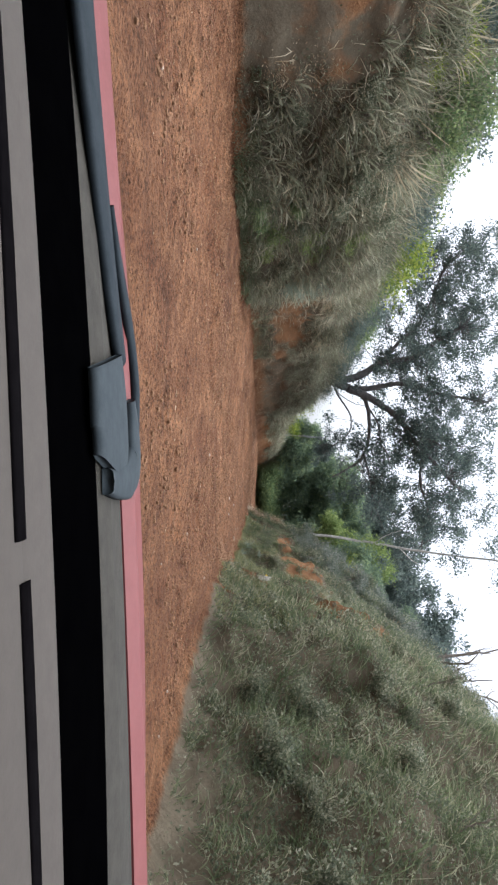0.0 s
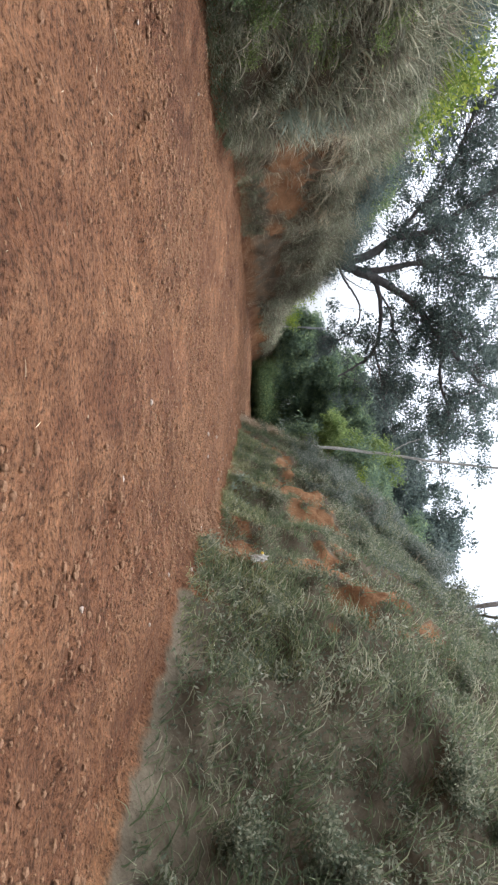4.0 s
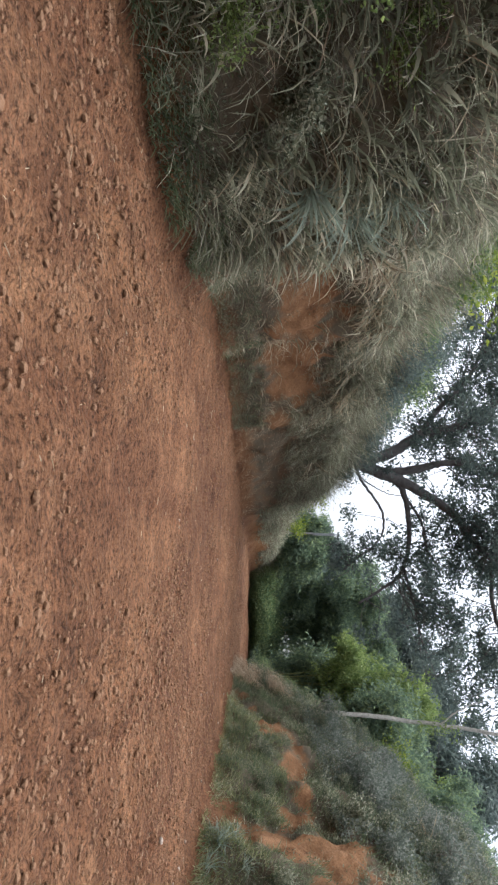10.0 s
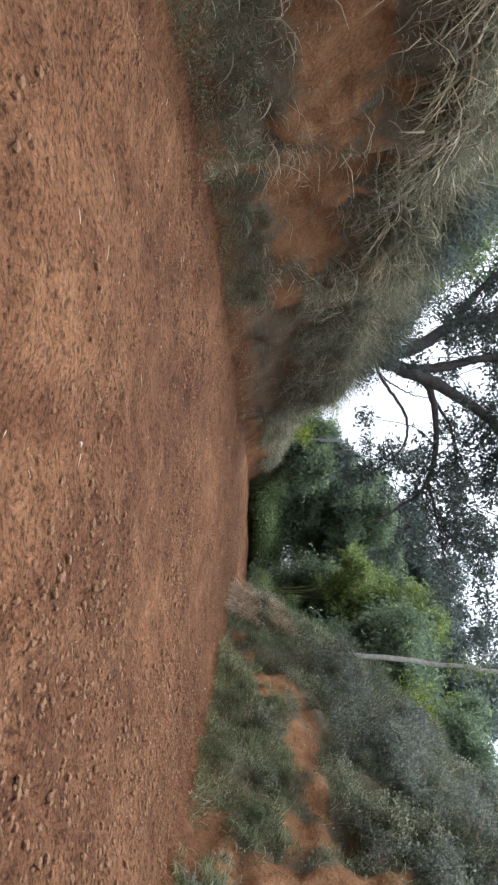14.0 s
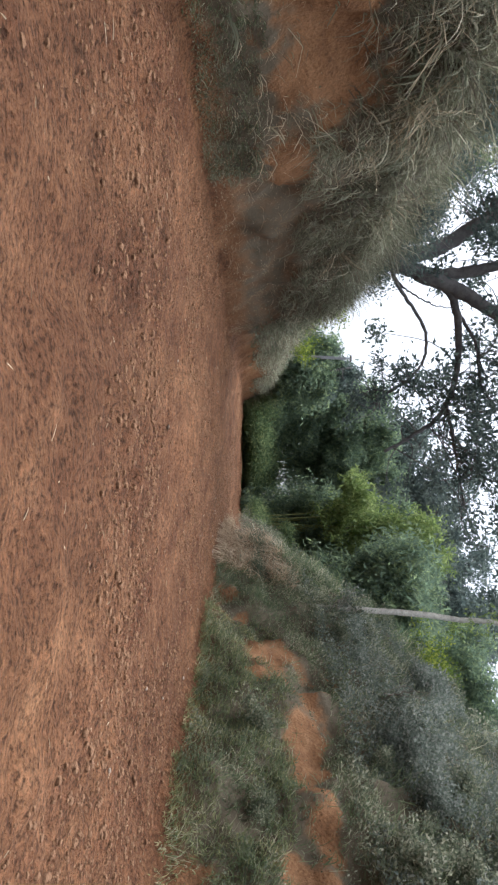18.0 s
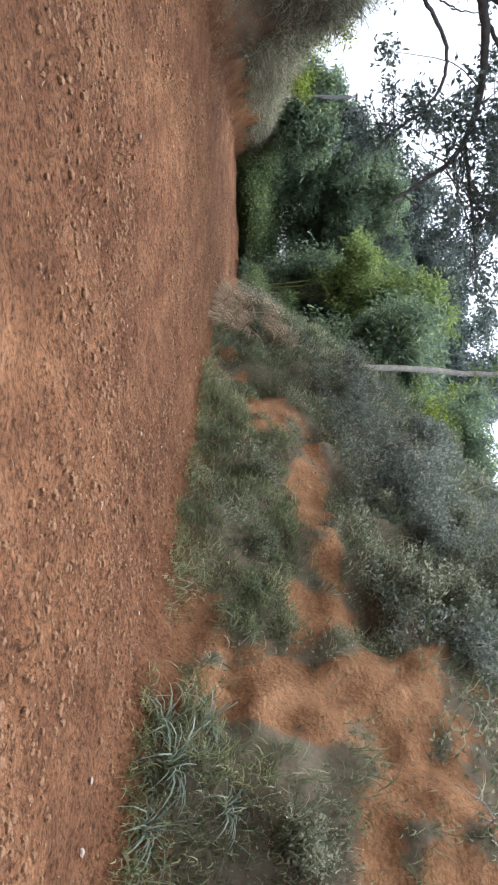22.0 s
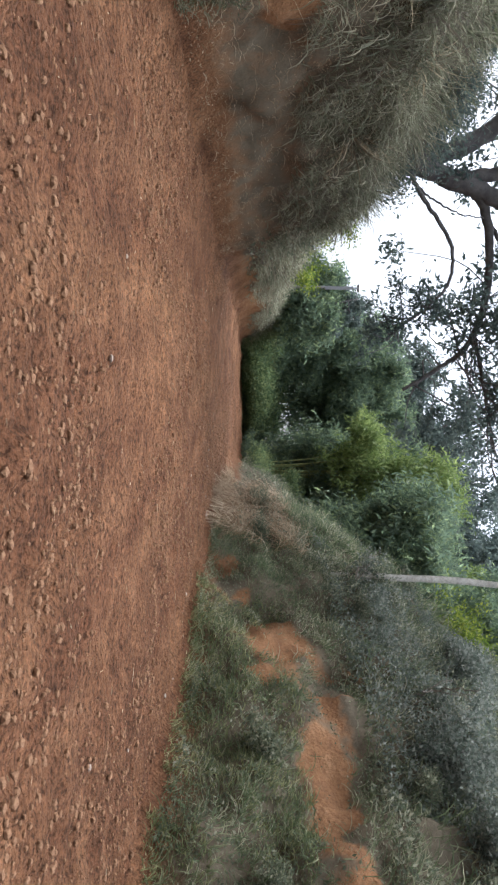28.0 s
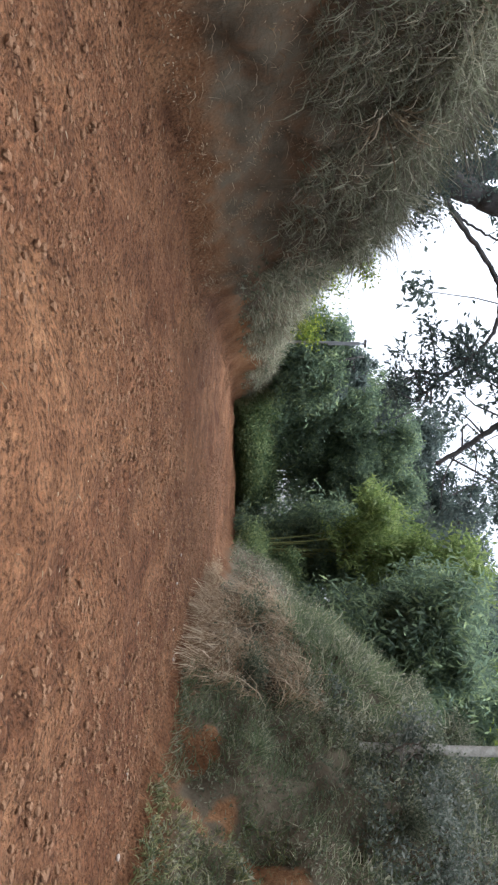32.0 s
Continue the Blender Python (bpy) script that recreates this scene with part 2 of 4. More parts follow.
SLOT.node_tree.nodes["Principled BSDF"].inputs["Specular IOR Level"].default_value = 0.0
COWL = rough_material("dusty_grey_cowl", (0.015, 0.0135, 0.0105), (0.037, 0.034, 0.027), 45.0, 0.9, 0.002)
WIPER = rough_material("dusty_slate_wiper_plastic", (0.024, 0.031, 0.036), (0.040, 0.049, 0.054), 50.0, 0.85, 0.001)
WIPER.node_tree.nodes["Principled BSDF"].inputs["Specular IOR Level"].default_value = 0.08
BLADE = rough_material("dark_wiper_rubber", (0.013, 0.018, 0.022), (0.024, 0.030, 0.035), 50.0, 0.9, 0.001)
BLADE.node_tree.nodes["Principled BSDF"].inputs["Specular IOR Level"].default_value = 0.08
RED_PAINT = rough_material("faded_red_paint", (0.115, 0.030, 0.029), (0.15, 0.046, 0.044), 25.0, 0.5, 0.0005)
RED_PAINT.node_tree.nodes["Principled BSDF"].inputs["Specular IOR Level"].default_value = 0.12
TYRE = rough_material("worn_black_tyre", (0.012, 0.012, 0.012), (0.03, 0.028, 0.026), 40.0, 0.9, 0.004)


# ---- building helpers ----
def mesh_of(name, verts, quads=None, tris=None, smooth=False):
    """A mesh from arrays of vertices, quads and triangles."""
    me = bpy.data.meshes.new(name)
    verts = np.asarray(verts, np.float32)
    quads = np.zeros((0, 4), np.int32) if quads is None else np.asarray(quads, np.int32)
    tris = np.zeros((0, 3), np.int32) if tris is None else np.asarray(tris, np.int32)
    me.vertices.add(len(verts))
    me.vertices.foreach_set("co", verts.ravel())
    loops = np.concatenate([quads.ravel(), tris.ravel()])
    me.loops.add(len(loops))
    me.loops.foreach_set("vertex_index", loops)
    starts = np.concatenate([np.arange(len(quads)) * 4, len(quads) * 4 + np.arange(len(tris)) * 3]).astype(np.int32)
    me.polygons.add(len(starts))
    me.polygons.foreach_set("loop_start", starts)
    me.polygons.foreach_set("use_smooth", np.full(len(starts), smooth))
    me.update(calc_edges=True)
    me.validate()
    return me


def put(name, me, mat, parent=None, label=""):
    ob = new(name, me)
    if not me.materials:
        me.materials.append(mat)
    ob.parent = parent
    if label:
        ob["label"] = label
    return ob


def part(name, bm, mat, parent, label=""):
    me = bpy.data.meshes.new(name)
    bm.to_mesh(me)
    bm.free()
    return put(name, me, mat, parent, label)


def base_at(name, x, y, z):
    ob = new(name)
    ob.location = (x, y, z)
    return ob




def lattice(ix, iy, seed):
    h = (ix * 374761393 + iy * 668265263 + seed * 974711) & 0x7FFFFFFF
    h = ((h ^ (h >> 13)) * 1274126177) & 0x7FFFFFFF
    return ((h ^ (h >> 16)) & 0xFFFF) / 65535.0


def field(x, y, seed=0):
    """Smooth noise from 0 to 1."""
    x, y = np.asarray(x, float), np.asarray(y, float)
    ix, iy = np.floor(x).astype(np.int64), np.floor(y).astype(np.int64)
    fx, fy = x - ix, y - iy
    fx, fy = fx * fx * (3 - 2 * fx), fy * fy * (3 - 2 * fy)
    low = lattice(ix, iy, seed) * (1 - fx) + lattice(ix + 1, iy, seed) * fx
    top = lattice(ix, iy + 1, seed) * (1 - fx) + lattice(ix + 1, iy + 1, seed) * fx
    return low * (1 - fy) + top * fy


def fractal(x, y, seed=0, octaves=4):
    return sum((field(x * 2**k, y * 2**k, seed + k) - 0.5) * 0.5**k for k in range(octaves))


def unit(v):
    return v / np.maximum(np.linalg.norm(v, axis=-1, keepdims=True), 1e-9)


# ---- the lie of the land ----
LEFT = np.array([(-60, -15), (6, -14), (9, -12.5), (10, -9.7), (10.5, -7.8), (10.9, -6.4), (11.8, -5.6), (13, -5.2), (15, -4.8), (17, -4.5), (19, -4.4), (22, -4.65), (25, -4.75), (27, -4.5), (29, -4.0), (31, -3.5), (34, -2.8), (37, -1.9), (45, -0.6), (50, 0.5), (56, 2.0), (59, 3.6), (63, 7.0), (75, 16), (110, 38)])
RIGHT = np.array([(-60, 4.5), (0, 4.35), (6.7, 4.0), (8.2, 3.65), (9.5, 3.35), (11.4, 2.85), (13, 2.8), (15.3, 2.9), (17, 3.25), (19, 3.5), (22, 3.72), (24, 3.6), (27, 3.48), (30, 3.38), (34, 3.4), (37, 3.8), (46, 5.6), (52, 7.2), (60, 10.2), (75, 20), (110, 44)])
LEFT_TOP = np.array([(-60, 3.0), (11, 3.0), (17, 3.3), (24, 3.7), (30, 3.6), (36, 3.2), (42, 2.2), (50, 1.7), (70, 1.5)])
RIGHT_TOP = np.array([(-60, 1.1), (10, 1.13), (17, 1.11), (25, 1.05), (33, 0.95), (39, 0.78), (46, 0.5), (55, 0.4), (75, 0.4)])
LEFT_D = np.array([0, 0.15, 0.35, 0.5, 0.62, 0.75, 1.1, 2.0, 4.0, 10.0, 40.0, 400.0])
LEFT_H = np.array([0, 0.06, 0.25, 0.5, 0.72, 0.88, 1.0, 1.22, 1.52, 1.95, 3.0, 3.2])
RIGHT_D = np.array([0, 0.3, 0.5, 0.68, 0.82, 1.1, 1.7, 3.0, 5.0, 9.0, 30.0, 400.0])
RIGHT_H = np.array([0, 0.22, 0.7, 1.35, 2.0, 2.75, 3.8, 5.6, 7.3, 9.3, 12.0, 13.0])
# bare clay on the banks: side, y, height above the road, half length, half height
BARE = [(-1, 22.4, 1.6, 1.9, 0.65), (-1, 26.3, 1.7, 2.8, 0.95), (-1, 29.6, 1.3, 1.6, 0.4), (-1, 49.5, 0.5, 7.0, 0.85), (-1, 10.5, 2.0, 1.0, 0.42), (1, 17.6, 3.6, 2.7, 2.3), (1, 16.1, 2.9, 2.2, 2.0), (1, 16.7, 1.9, 1.6, 1.1),
        (1, 17.3, 2.7, 2.4, 1.9), (1, 15.3, 1.0, 0.6, 0.5), (1, 22.3, 2.5, 0.9, 1.0), (1, 23.3, 2.7, 0.8, 0.7), (1, 24.4, 1.6, 0.75, 2.1), (1, 25.4, 1.75, 0.6, 0.5), (1, 26.3, 1.98, 0.8, 0.26), (1, 27.3, 1.82, 0.7, 0.33), (1, 28.2, 1.76, 0.8, 0.38),
        (1, 29.1, 1.95, 0.8, 0.38), (1, 30.5, 1.42, 1.25, 1.0), (1, 32.3, 0.55, 0.45, 0.3), (1, 17.2, 0.25, 3.3, 1.0), (1, 15.6, 0.6, 1.2, 0.8)]


def left_x(y):
    return np.interp(y, *LEFT.T) + 0.5 * fractal(np.asarray(y) * 0.45, 3.1, 11, 3)


def right_x(y):
    return np.interp(y, *RIGHT.T) + 0.45 * fractal(np.asarray(y) * 0.5, 8.7, 12, 3)


def road_z(y):
    return 0.15 + 0.034 * np.clip(y, -60, 58) - 0.02 * np.maximum(np.asarray(y) - 58, 0).clip(0, 60)


def road_shape(x, y):
    """The road's own relief: wheel ruts, wash-outs and lumps."""
    mid = (left_x(y) + right_x(y)) / 2
    rut = -0.05 * np.exp(-(((x - mid + 1.0) / 0.3) ** 2)) - 0.05 * np.exp(-(((x - mid - 0.9) / 0.3) ** 2))
    ditch = -0.09 * np.exp(-(((x - left_x(y) - 0.32) / 0.2) ** 2)) + 0.05 * np.exp(-(((x - left_x(y) - 0.75) / 0.18) ** 2))
    loose = np.clip(2.2 * field(x * 0.7, y * 0.45, 38) - 0.35, 0.15, 1)
    pits = -0.045 * np.clip(field(x * 7.0, y * 6.0, 35) - 0.62, 0, 1) - loose * 0.09 * np.clip(field(x * 9.0, y * 8.0, 36) - 0.52, 0, 1) + loose * 0.07 * np.clip(field(x * 8.3, y * 7.4, 37) - 0.6, 0, 1)
    return rut + ditch + pits + 0.14 * fractal(x * 0.45, y * 0.35, 21, 5) + 0.05 * fractal(x * 3.5, y * 3.0, 31, 4)


def bank(side, y, d):
    """Place on a bank, d metres out from its foot, and its height above the road."""
    y, d = np.asarray(y, float), np.asarray(d, float)
    if side < 0:
        h = np.interp(d, LEFT_D, LEFT_H) * np.interp(y, *LEFT_TOP.T)
        x = left_x(y) - d
    else:
        h = np.interp(d, RIGHT_D, RIGHT_H) * np.interp(y, *RIGHT_TOP.T)
        x = right_x(y) + d
    rough = np.clip(d / 0.4, 0, 1) * np.clip((54 - y) / 10, 0.25, 1)
    ledge = np.clip((16 - np.abs(y - 24)) / 4, 0, 1) * np.clip((h - 0.3) / 0.5, 0, 1) * np.clip((5.0 - h), 0, 1)
    x = x + side * rough * (0.34 * fractal(y * 0.9, h * 0.9, 41, 5) + 0.22 * ledge * fractal(y * 2.1, h * 3.6, 43, 3))
    foot = road_shape(np.where(side < 0, left_x(y), right_x(y)), y)
    z = road_z(y) + foot + h + rough * np.clip(d, 0, 6) * 0.28 * fractal(x * 0.5, y * 0.5, 51, 4)
    return x, z, h


def bare(side, y, h):
    """0 where plants grow, 1 on raw clay."""
    out = np.zeros(np.broadcast(y, h).shape)
    wob = 1.0 * fractal(np.asarray(y) * 1.3, np.asarray(h) * 1.6, 61, 5) + 0.7 * fractal(np.asarray(y) * 4.1, np.asarray(h) * 4.6, 67, 4)
    for s, cy, ch, ry, rh in BARE:
        if s == side:
            out = np.maximum(out, np.clip(1.6 - np.hypot((y - cy) / ry, (h - ch) / rh) - 0.6 + wob, 0, 1) * 1.6)
    return np.clip(out, 0, 1)


def build_ground():
    rows = np.concatenate([[-1500, -500, -200, -100], np.arange(-60, 3, 0.6), np.arange(3, 26, 0.055), np.arange(26, 40, 0.085), np.arange(40, 62, 0.14), np.arange(62, 110, 1.5), [115, 130, 160, 220, 400, 800, 1500]])
    lane = np.linspace(0, 1, 150)
    dl = np.concatenate([np.linspace(0.03, 1.2, 34), np.linspace(1.3, 4, 14), np.geomspace(4.4, 1500, 16)])
    dr = np.concatenate([np.linspace(0.03, 1.3, 34), np.linspace(1.4, 6, 20), np.geomspace(6.5, 1500, 16)])
    cols, grown, cuts = [], [], []
    for d in dl[::-1]:
        x, z, h = bank(-1, rows, np.full(len(rows), d))
        cols.append(np.stack([x, rows, z], 1))
        foot = np.where(rows < 11.6, 5.0, 1.6)
        mat = np.where((h < 2.0) & (rows > 19), np.where((h < 1.0) & (rows < 29.5), 0.8, np.where(rows < 29.5, 0.5, 0.52)), np.where(rows < 11.6, 0.56, 0.75 if d < 8 else 1))
        grown.append(np.clip(h * foot, 0, 1) * (1 - bare(-1, rows, h)) * mat)
        cuts.append(np.clip(h * 2, 0, 1))
    for u in lane:
        x = left_x(rows) * (1 - u) + right_x(rows) * u
        cols.append(np.stack([x, rows, road_z(rows) + road_shape(x, rows)], 1))
        grown.append(np.zeros(len(rows)))
        cuts.append(np.zeros(len(rows)))
    for d in dr:
        x, z, h = bank(1, rows, np.full(len(rows), d))
        cols.append(np.stack([x, rows, z], 1))
        # below y 13.2 the foot goes dark litter early, painting in its shade
        grown.append(np.clip(h * np.where(rows < 13.2, 7.0, 1.6), 0, 1) * (1 - bare(1, rows, h)) * (0.75 if d < 8 else 1))
        cuts.append(np.clip(h * 1.5, 0, 1))
    verts, w = np.stack(cols, 1).reshape(-1, 3), len(cols)
    i = (np.arange(len(rows) - 1)[:, None] * w + np.arange(w - 1)).ravel()
    me = mesh_of("ground", verts, np.stack([i, i + 1, i + w + 1, i + w], 1), smooth=True)
    me.attributes.new("grown", "FLOAT", "POINT").data.foreach_set("value", np.stack(grown, 1).ravel().astype(np.float32))
    me.attributes.new("cut", "FLOAT", "POINT").data.foreach_set("value", np.stack(cuts, 1).ravel().astype(np.float32))
    return tagged(put("ground", me, SOIL), "rutted red laterite road between steep clay banks", "ground", kind="structure")


build_ground()


# ---- plants: makers ----
def blades(roots, ways, lengths, widths, droop, rng, bits=3):
    """Tapered blades that droop towards their tips, each of a few pieces."""
    n = len(roots)
    way, down = unit(ways), np.array([0, 0, -1.0])
    side = unit(np.cross(way, unit(rng.normal(size=(n, 3)))))
    L, W, g = lengths[:, None], widths[:, None], np.broadcast_to(np.asarray(droop, float), (n,))[:, None]
    p, rows = np.asarray(roots, float), [roots - side * W * 0.35, roots + side * W * 0.35]
    for k in range(1, bits):
        p = p + way * L / bits
        w = W * 0.5 * (1 - (k / bits) ** 2.2)
        rows += [p - side * w, p + side * w]
        way = unit(way + down * g * (1.0 + 0.5 * k) / bits)
    rows.append(p + way * L / bits)
    m = 2 * bits + 1
    i = np.arange(n)[:, None] * m
    quads = np.concatenate([i + [2 * k, 2 * k + 1, 2 * k + 3, 2 * k + 2] for k in range(bits - 1)])
    return np.stack(rows, 1).reshape(-1, 3), quads, i + [m - 3, m - 2, m - 1]


def leaves(at, ways, lengths, widths, rng):
    """Folded, pointed leaves of two triangles."""
    n = len(at)
    way = unit(ways)
    side = unit(np.cross(way, unit(rng.normal(size=(n, 3)))))
    up = np.cross(side, way)
    L, W = lengths[:, None], widths[:, None]
    V = np.stack([at, at + way * L * 0.45 + side * W * 0.5 + up * W * 0.18, at + way * L, at + way * L * 0.45 - side * W * 0.5 + up * W * 0.18], 1).reshape(-1, 3)
    k = np.arange(n)[:, None] * 4
    return V, np.concatenate([k + [0, 1, 2], k + [0, 2, 3]])


def tube(points, radii, sides=7):
    """A tapered limb along a line of points."""
    P = np.asarray(points, float)
    t = np.gradient(P, axis=0)
    t = unit(t)
    ref = np.array([[0.13, 0.97, 0.2]]) if np.abs(t @ [0.13, 0.97, 0.2]).max() < 0.93 else np.array([[0.2, 0.1, 0.97]])
    a = unit(np.cross(t, ref))
    b = np.cross(t, a)
    ang = np.arange(sides) * 2 * np.pi / sides
    R = np.asarray(radii, float)[:, None, None]
    V = P[:, None] + R * (np.cos(ang)[None, :, None] * a[:, None] + np.sin(ang)[None, :, None] * b[:, None])
    n = len(P)
    i, j = np.meshgrid(np.arange(n - 1), np.arange(sides), indexing="ij")
    q = np.stack([i * sides + j, i * sides + (j + 1) % sides, (i + 1) * sides + (j + 1) % sides, (i + 1) * sides + j], -1).reshape(-1, 4)
    V = np.concatenate([V.reshape(-1, 3), P[:1], P[-1:]])
    m, j = n * sides, np.arange(sides)
    caps = np.concatenate([np.stack([np.full(sides, m), (j + 1) % sides, j], 1), np.stack([np.full(sides, m + 1), (n - 1) * sides + j, (n - 1) * sides + (j + 1) % sides], 1)])
    return V, q, caps


def joined(pieces):
    """Several (verts, quads, tris) as one."""
    V, Q, T, k = [], [], [], 0
    for v, q, t in pieces:
        V.append(v), Q.append(np.asarray(q, int).reshape(-1, 4) + k), T.append(np.asarray(t, int).reshape(-1, 3) + k)
        k += len(v)
    return np.concatenate(V), np.concatenate(Q), np.concatenate(T)


def curve_through(points, steps=6, wobble=0.0, rng=None):
    """A smooth line through a few points."""
    P = np.asarray(points, float)
    P = np.concatenate([2 * P[:1] - P[1:2], P, 2 * P[-1:] - P[-2:-1]])
    out = []
    for k in range(1, len(P) - 2):
        for u in np.arange(steps) / steps:
            a, b, c, d = P[k - 1 : k + 3]
            out.append(0.5 * (2 * b + (c - a) * u + (2 * a - 5 * b + 4 * c - d) * u * u + (3 * b - a - 3 * c + d) * u**3))
    out = np.array(out + [P[-2]])
    if wobble:
        out[1:] += rng.normal(scale=wobble, size=(len(out) - 1, 3))
    return out


def on_bank(side, n, y0, y1, d0, d1, rng, keep=0.15):
    """Places and outward ways on a bank where plants grow."""
    y = rng.uniform(y0, y1, n)
    d = rng.uniform(d0, d1, n)
    D, H = (LEFT_D, LEFT_H * 3.3) if side < 0 else (RIGHT_D, RIGHT_H)
    arc = np.concatenate([[0], np.cumsum(np.hypot(np.diff(D), np.diff(H)))])
    s = rng.uniform(np.interp(d0, D, arc), np.interp(d1, D, arc), n)
    d = np.interp(s, arc, D)
    x, z, h = bank(side, y, d)
    x2, z2, _ = bank(side, y, d + 0.06)
    tx, tz = x2 - x, z2 - z
    out = unit(np.stack([-side * np.abs(tz) - 1e-4, np.zeros(n), np.abs(tx)], 1))
    ok = rng.random(n) > np.clip(bare(side, y, h) * (1.0 + keep) - keep * 0.5, 0, 0.985)
    if side > 0:
        ok &= ~((y < 13.2) & (h < 0.5 + 0.5 * (field(y * 2.2, 0.7, 93) - 0.5))) | (rng.random(n) < 0.3)
    if side < 0:
        wall = (y < 11.25 + 0.5 * (field(h * 2.0, y * 3.0, 91) - 0.5)) & (h < 2.9 + 0.4 * (field(x * 2.0, 0.5, 92) - 0.5))
        ok &= ~wall | (rng.random(n) < 0.12)
    return np.stack([x, y, z], 1)[ok], out[ok], h[ok]


def tussock_mesh(name, count, reach, width, droop, seed, mat, spread=1.0):
    rng = np.random.default_rng(seed)
    a, r = rng.uniform(0, 2 * np.pi, count), rng.random(count) ** 0.7
    roots = np.stack([np.cos(a) * r * reach * 0.13, np.sin(a) * r * reach * 0.13, np.zeros(count)], 1)
    lean = rng.uniform(0.05, 1.0, count) * spread
    ways = np.stack([np.cos(a) * lean, np.sin(a) * lean, np.full(count, 0.9)], 1)
    v, q, t = blades(roots, ways, reach * rng.uniform(0.45, 1.05, count), width * rng.uniform(0.6, 1.3, count), droop * rng.uniform(0.5, 1.5, count), rng, 5)
    me = mesh_of(name, v, q, t)
    me.materials.append(mat)
    return me


def shrub_mesh(name, count, reach, leaf, seed, mat):
    """A low bush: leaves in sprays round a few stems."""
    rng = np.random.default_rng(seed)
    stems, pieces, at, ways = 9, [], [], []
    for k in range(stems):
        a, lean = rng.uniform(0, 2 * np.pi), rng.uniform(0.1, 0.9)
        tip = np.array([np.cos(a) * lean, np.sin(a) * lean, rng.uniform(0.6, 1.0)]) * reach
        line = curve_through([(0, 0, 0), tip * 0.5 + (0, 0, 0.1 * reach), tip], 4)
        pieces.append(tube(line, np.linspace(0.012, 0.004, len(line)), 4))
        m = count // stems
        u = rng.random(m) ** 0.6
        at.append(np.stack([np.interp(u, np.linspace(0, 1, len(line)), line[:, c]) for c in range(3)], 1) + rng.normal(scale=0.13 * reach, size=(m, 3)))
        ways.append(rng.normal(size=(m, 3)) + unit(tip) * 0.7)
    at, ways = np.concatenate(at), np.concatenate(ways)
    at[:, 2] = np.abs(at[:, 2])
    v, t = leaves(at, ways, leaf * rng.uniform(0.6, 1.4, len(at)), leaf * 0.5 * rng.uniform(0.7, 1.3, len(at)), rng)
    V, Q, T = joined(pieces + [(v, np.zeros((0, 4), int), t)])
    me = mesh_of(name, V, Q, T)
    me.materials.append(mat)
    return me


def stand(me, name, place, way, size, turn, label, category, group):
    """A plant as a thing of its own, growing out along way; its countless leaves or blades are one part."""
    z = Vector(way).normalized()
    base = new(name)
    base.matrix_world = Matrix.Translation(place) @ z.to_track_quat("Z", "Y").to_matrix().to_4x4() @ Matrix.Rotation(turn, 4, "Z") @ Matrix.Diagonal((size, size, size, 1))
    piece = new("tuft" if category == "grass" else "foliage", me)
    piece.parent = base
    tagged(piece, kind="stuff")
    return tagged(base, label, category, group)


def grass_cover(name, side, areas, mat, label, seed, bits=3):
    """Countless blades on a bank: y0, y1, d0, d1, number, length, width, droop."""
    rng, pieces = np.random.default_rng(seed), []
    for y0, y1, d0, d1, n, length, width, droop in areas:
        p, out, h = on_bank(side, n, y0, y1, d0, d1, rng)
        k = len(p)
        thick = field(p[:, 1] * 1.3, p[:, 2] * 1.6, seed) > 0.22
        p, out, k = p[thick], out[thick], int(thick.sum())
        ways = out * 0.75 + [0, 0, 0.55] + rng.normal(scale=0.42, size=(k, 3)) + np.stack([np.zeros(k), 1.4 * (field(p[:, 1] * 0.8, p[:, 2] * 0.9, seed + 5) - 0.5), np.zeros(k)], 1)
        pieces.append(blades(p - out * 0.03, ways, length * rng.uniform(0.4, 1.25, k), width * rng.uniform(0.6, 1.4, k), droop * rng.uniform(0.5, 1.6, k), rng, bits))
    me = mesh_of(name, *joined(pieces))
    return tagged(put(name, me, mat), label, "grass", kind="stuff")


def leaf_cover(name, side, areas, mat, label, seed):
    rng, pieces = np.random.default_rng(seed), []
    for y0, y1, d0, d1, n, leaf, lift in areas:
        p, out, h = on_bank(side, n, y0, y1, d0, d1, rng)
        k = len(p)
        lump = field(p[:, 1] * 1.5, p[:, 2] * 1.5, seed)
        ok = lump > 0.3
        p, out, lump = p[ok], out[ok], lump[ok]
        k = len(p)
        p = p + out * (lift * (lump - 0.25) * rng.random(k))[:, None] + [0, 0, 0.02]
        v, t = leaves(p, rng.normal(size=(k, 3)) + out * 0.6, leaf * rng.uniform(0.5, 1.5, k), leaf * 0.45 * rng.uniform(0.6, 1.4, k), rng)
        pieces.append((v, np.zeros((0, 4), int), t))
    me = mesh_of(name, *joined(pieces))
    return tagged(put(name, me, mat), label, "weeds", kind="stuff")


def height_at(x, y):
    xl, xr = float(left_x(y)), float(right_x(y))
    if x < xl:
        return float(bank(-1, y, xl - x)[1])
    if x > xr:
        return float(bank(1, y, x - xr)[1])
    return float(road_z(y) + road_shape(x, y))


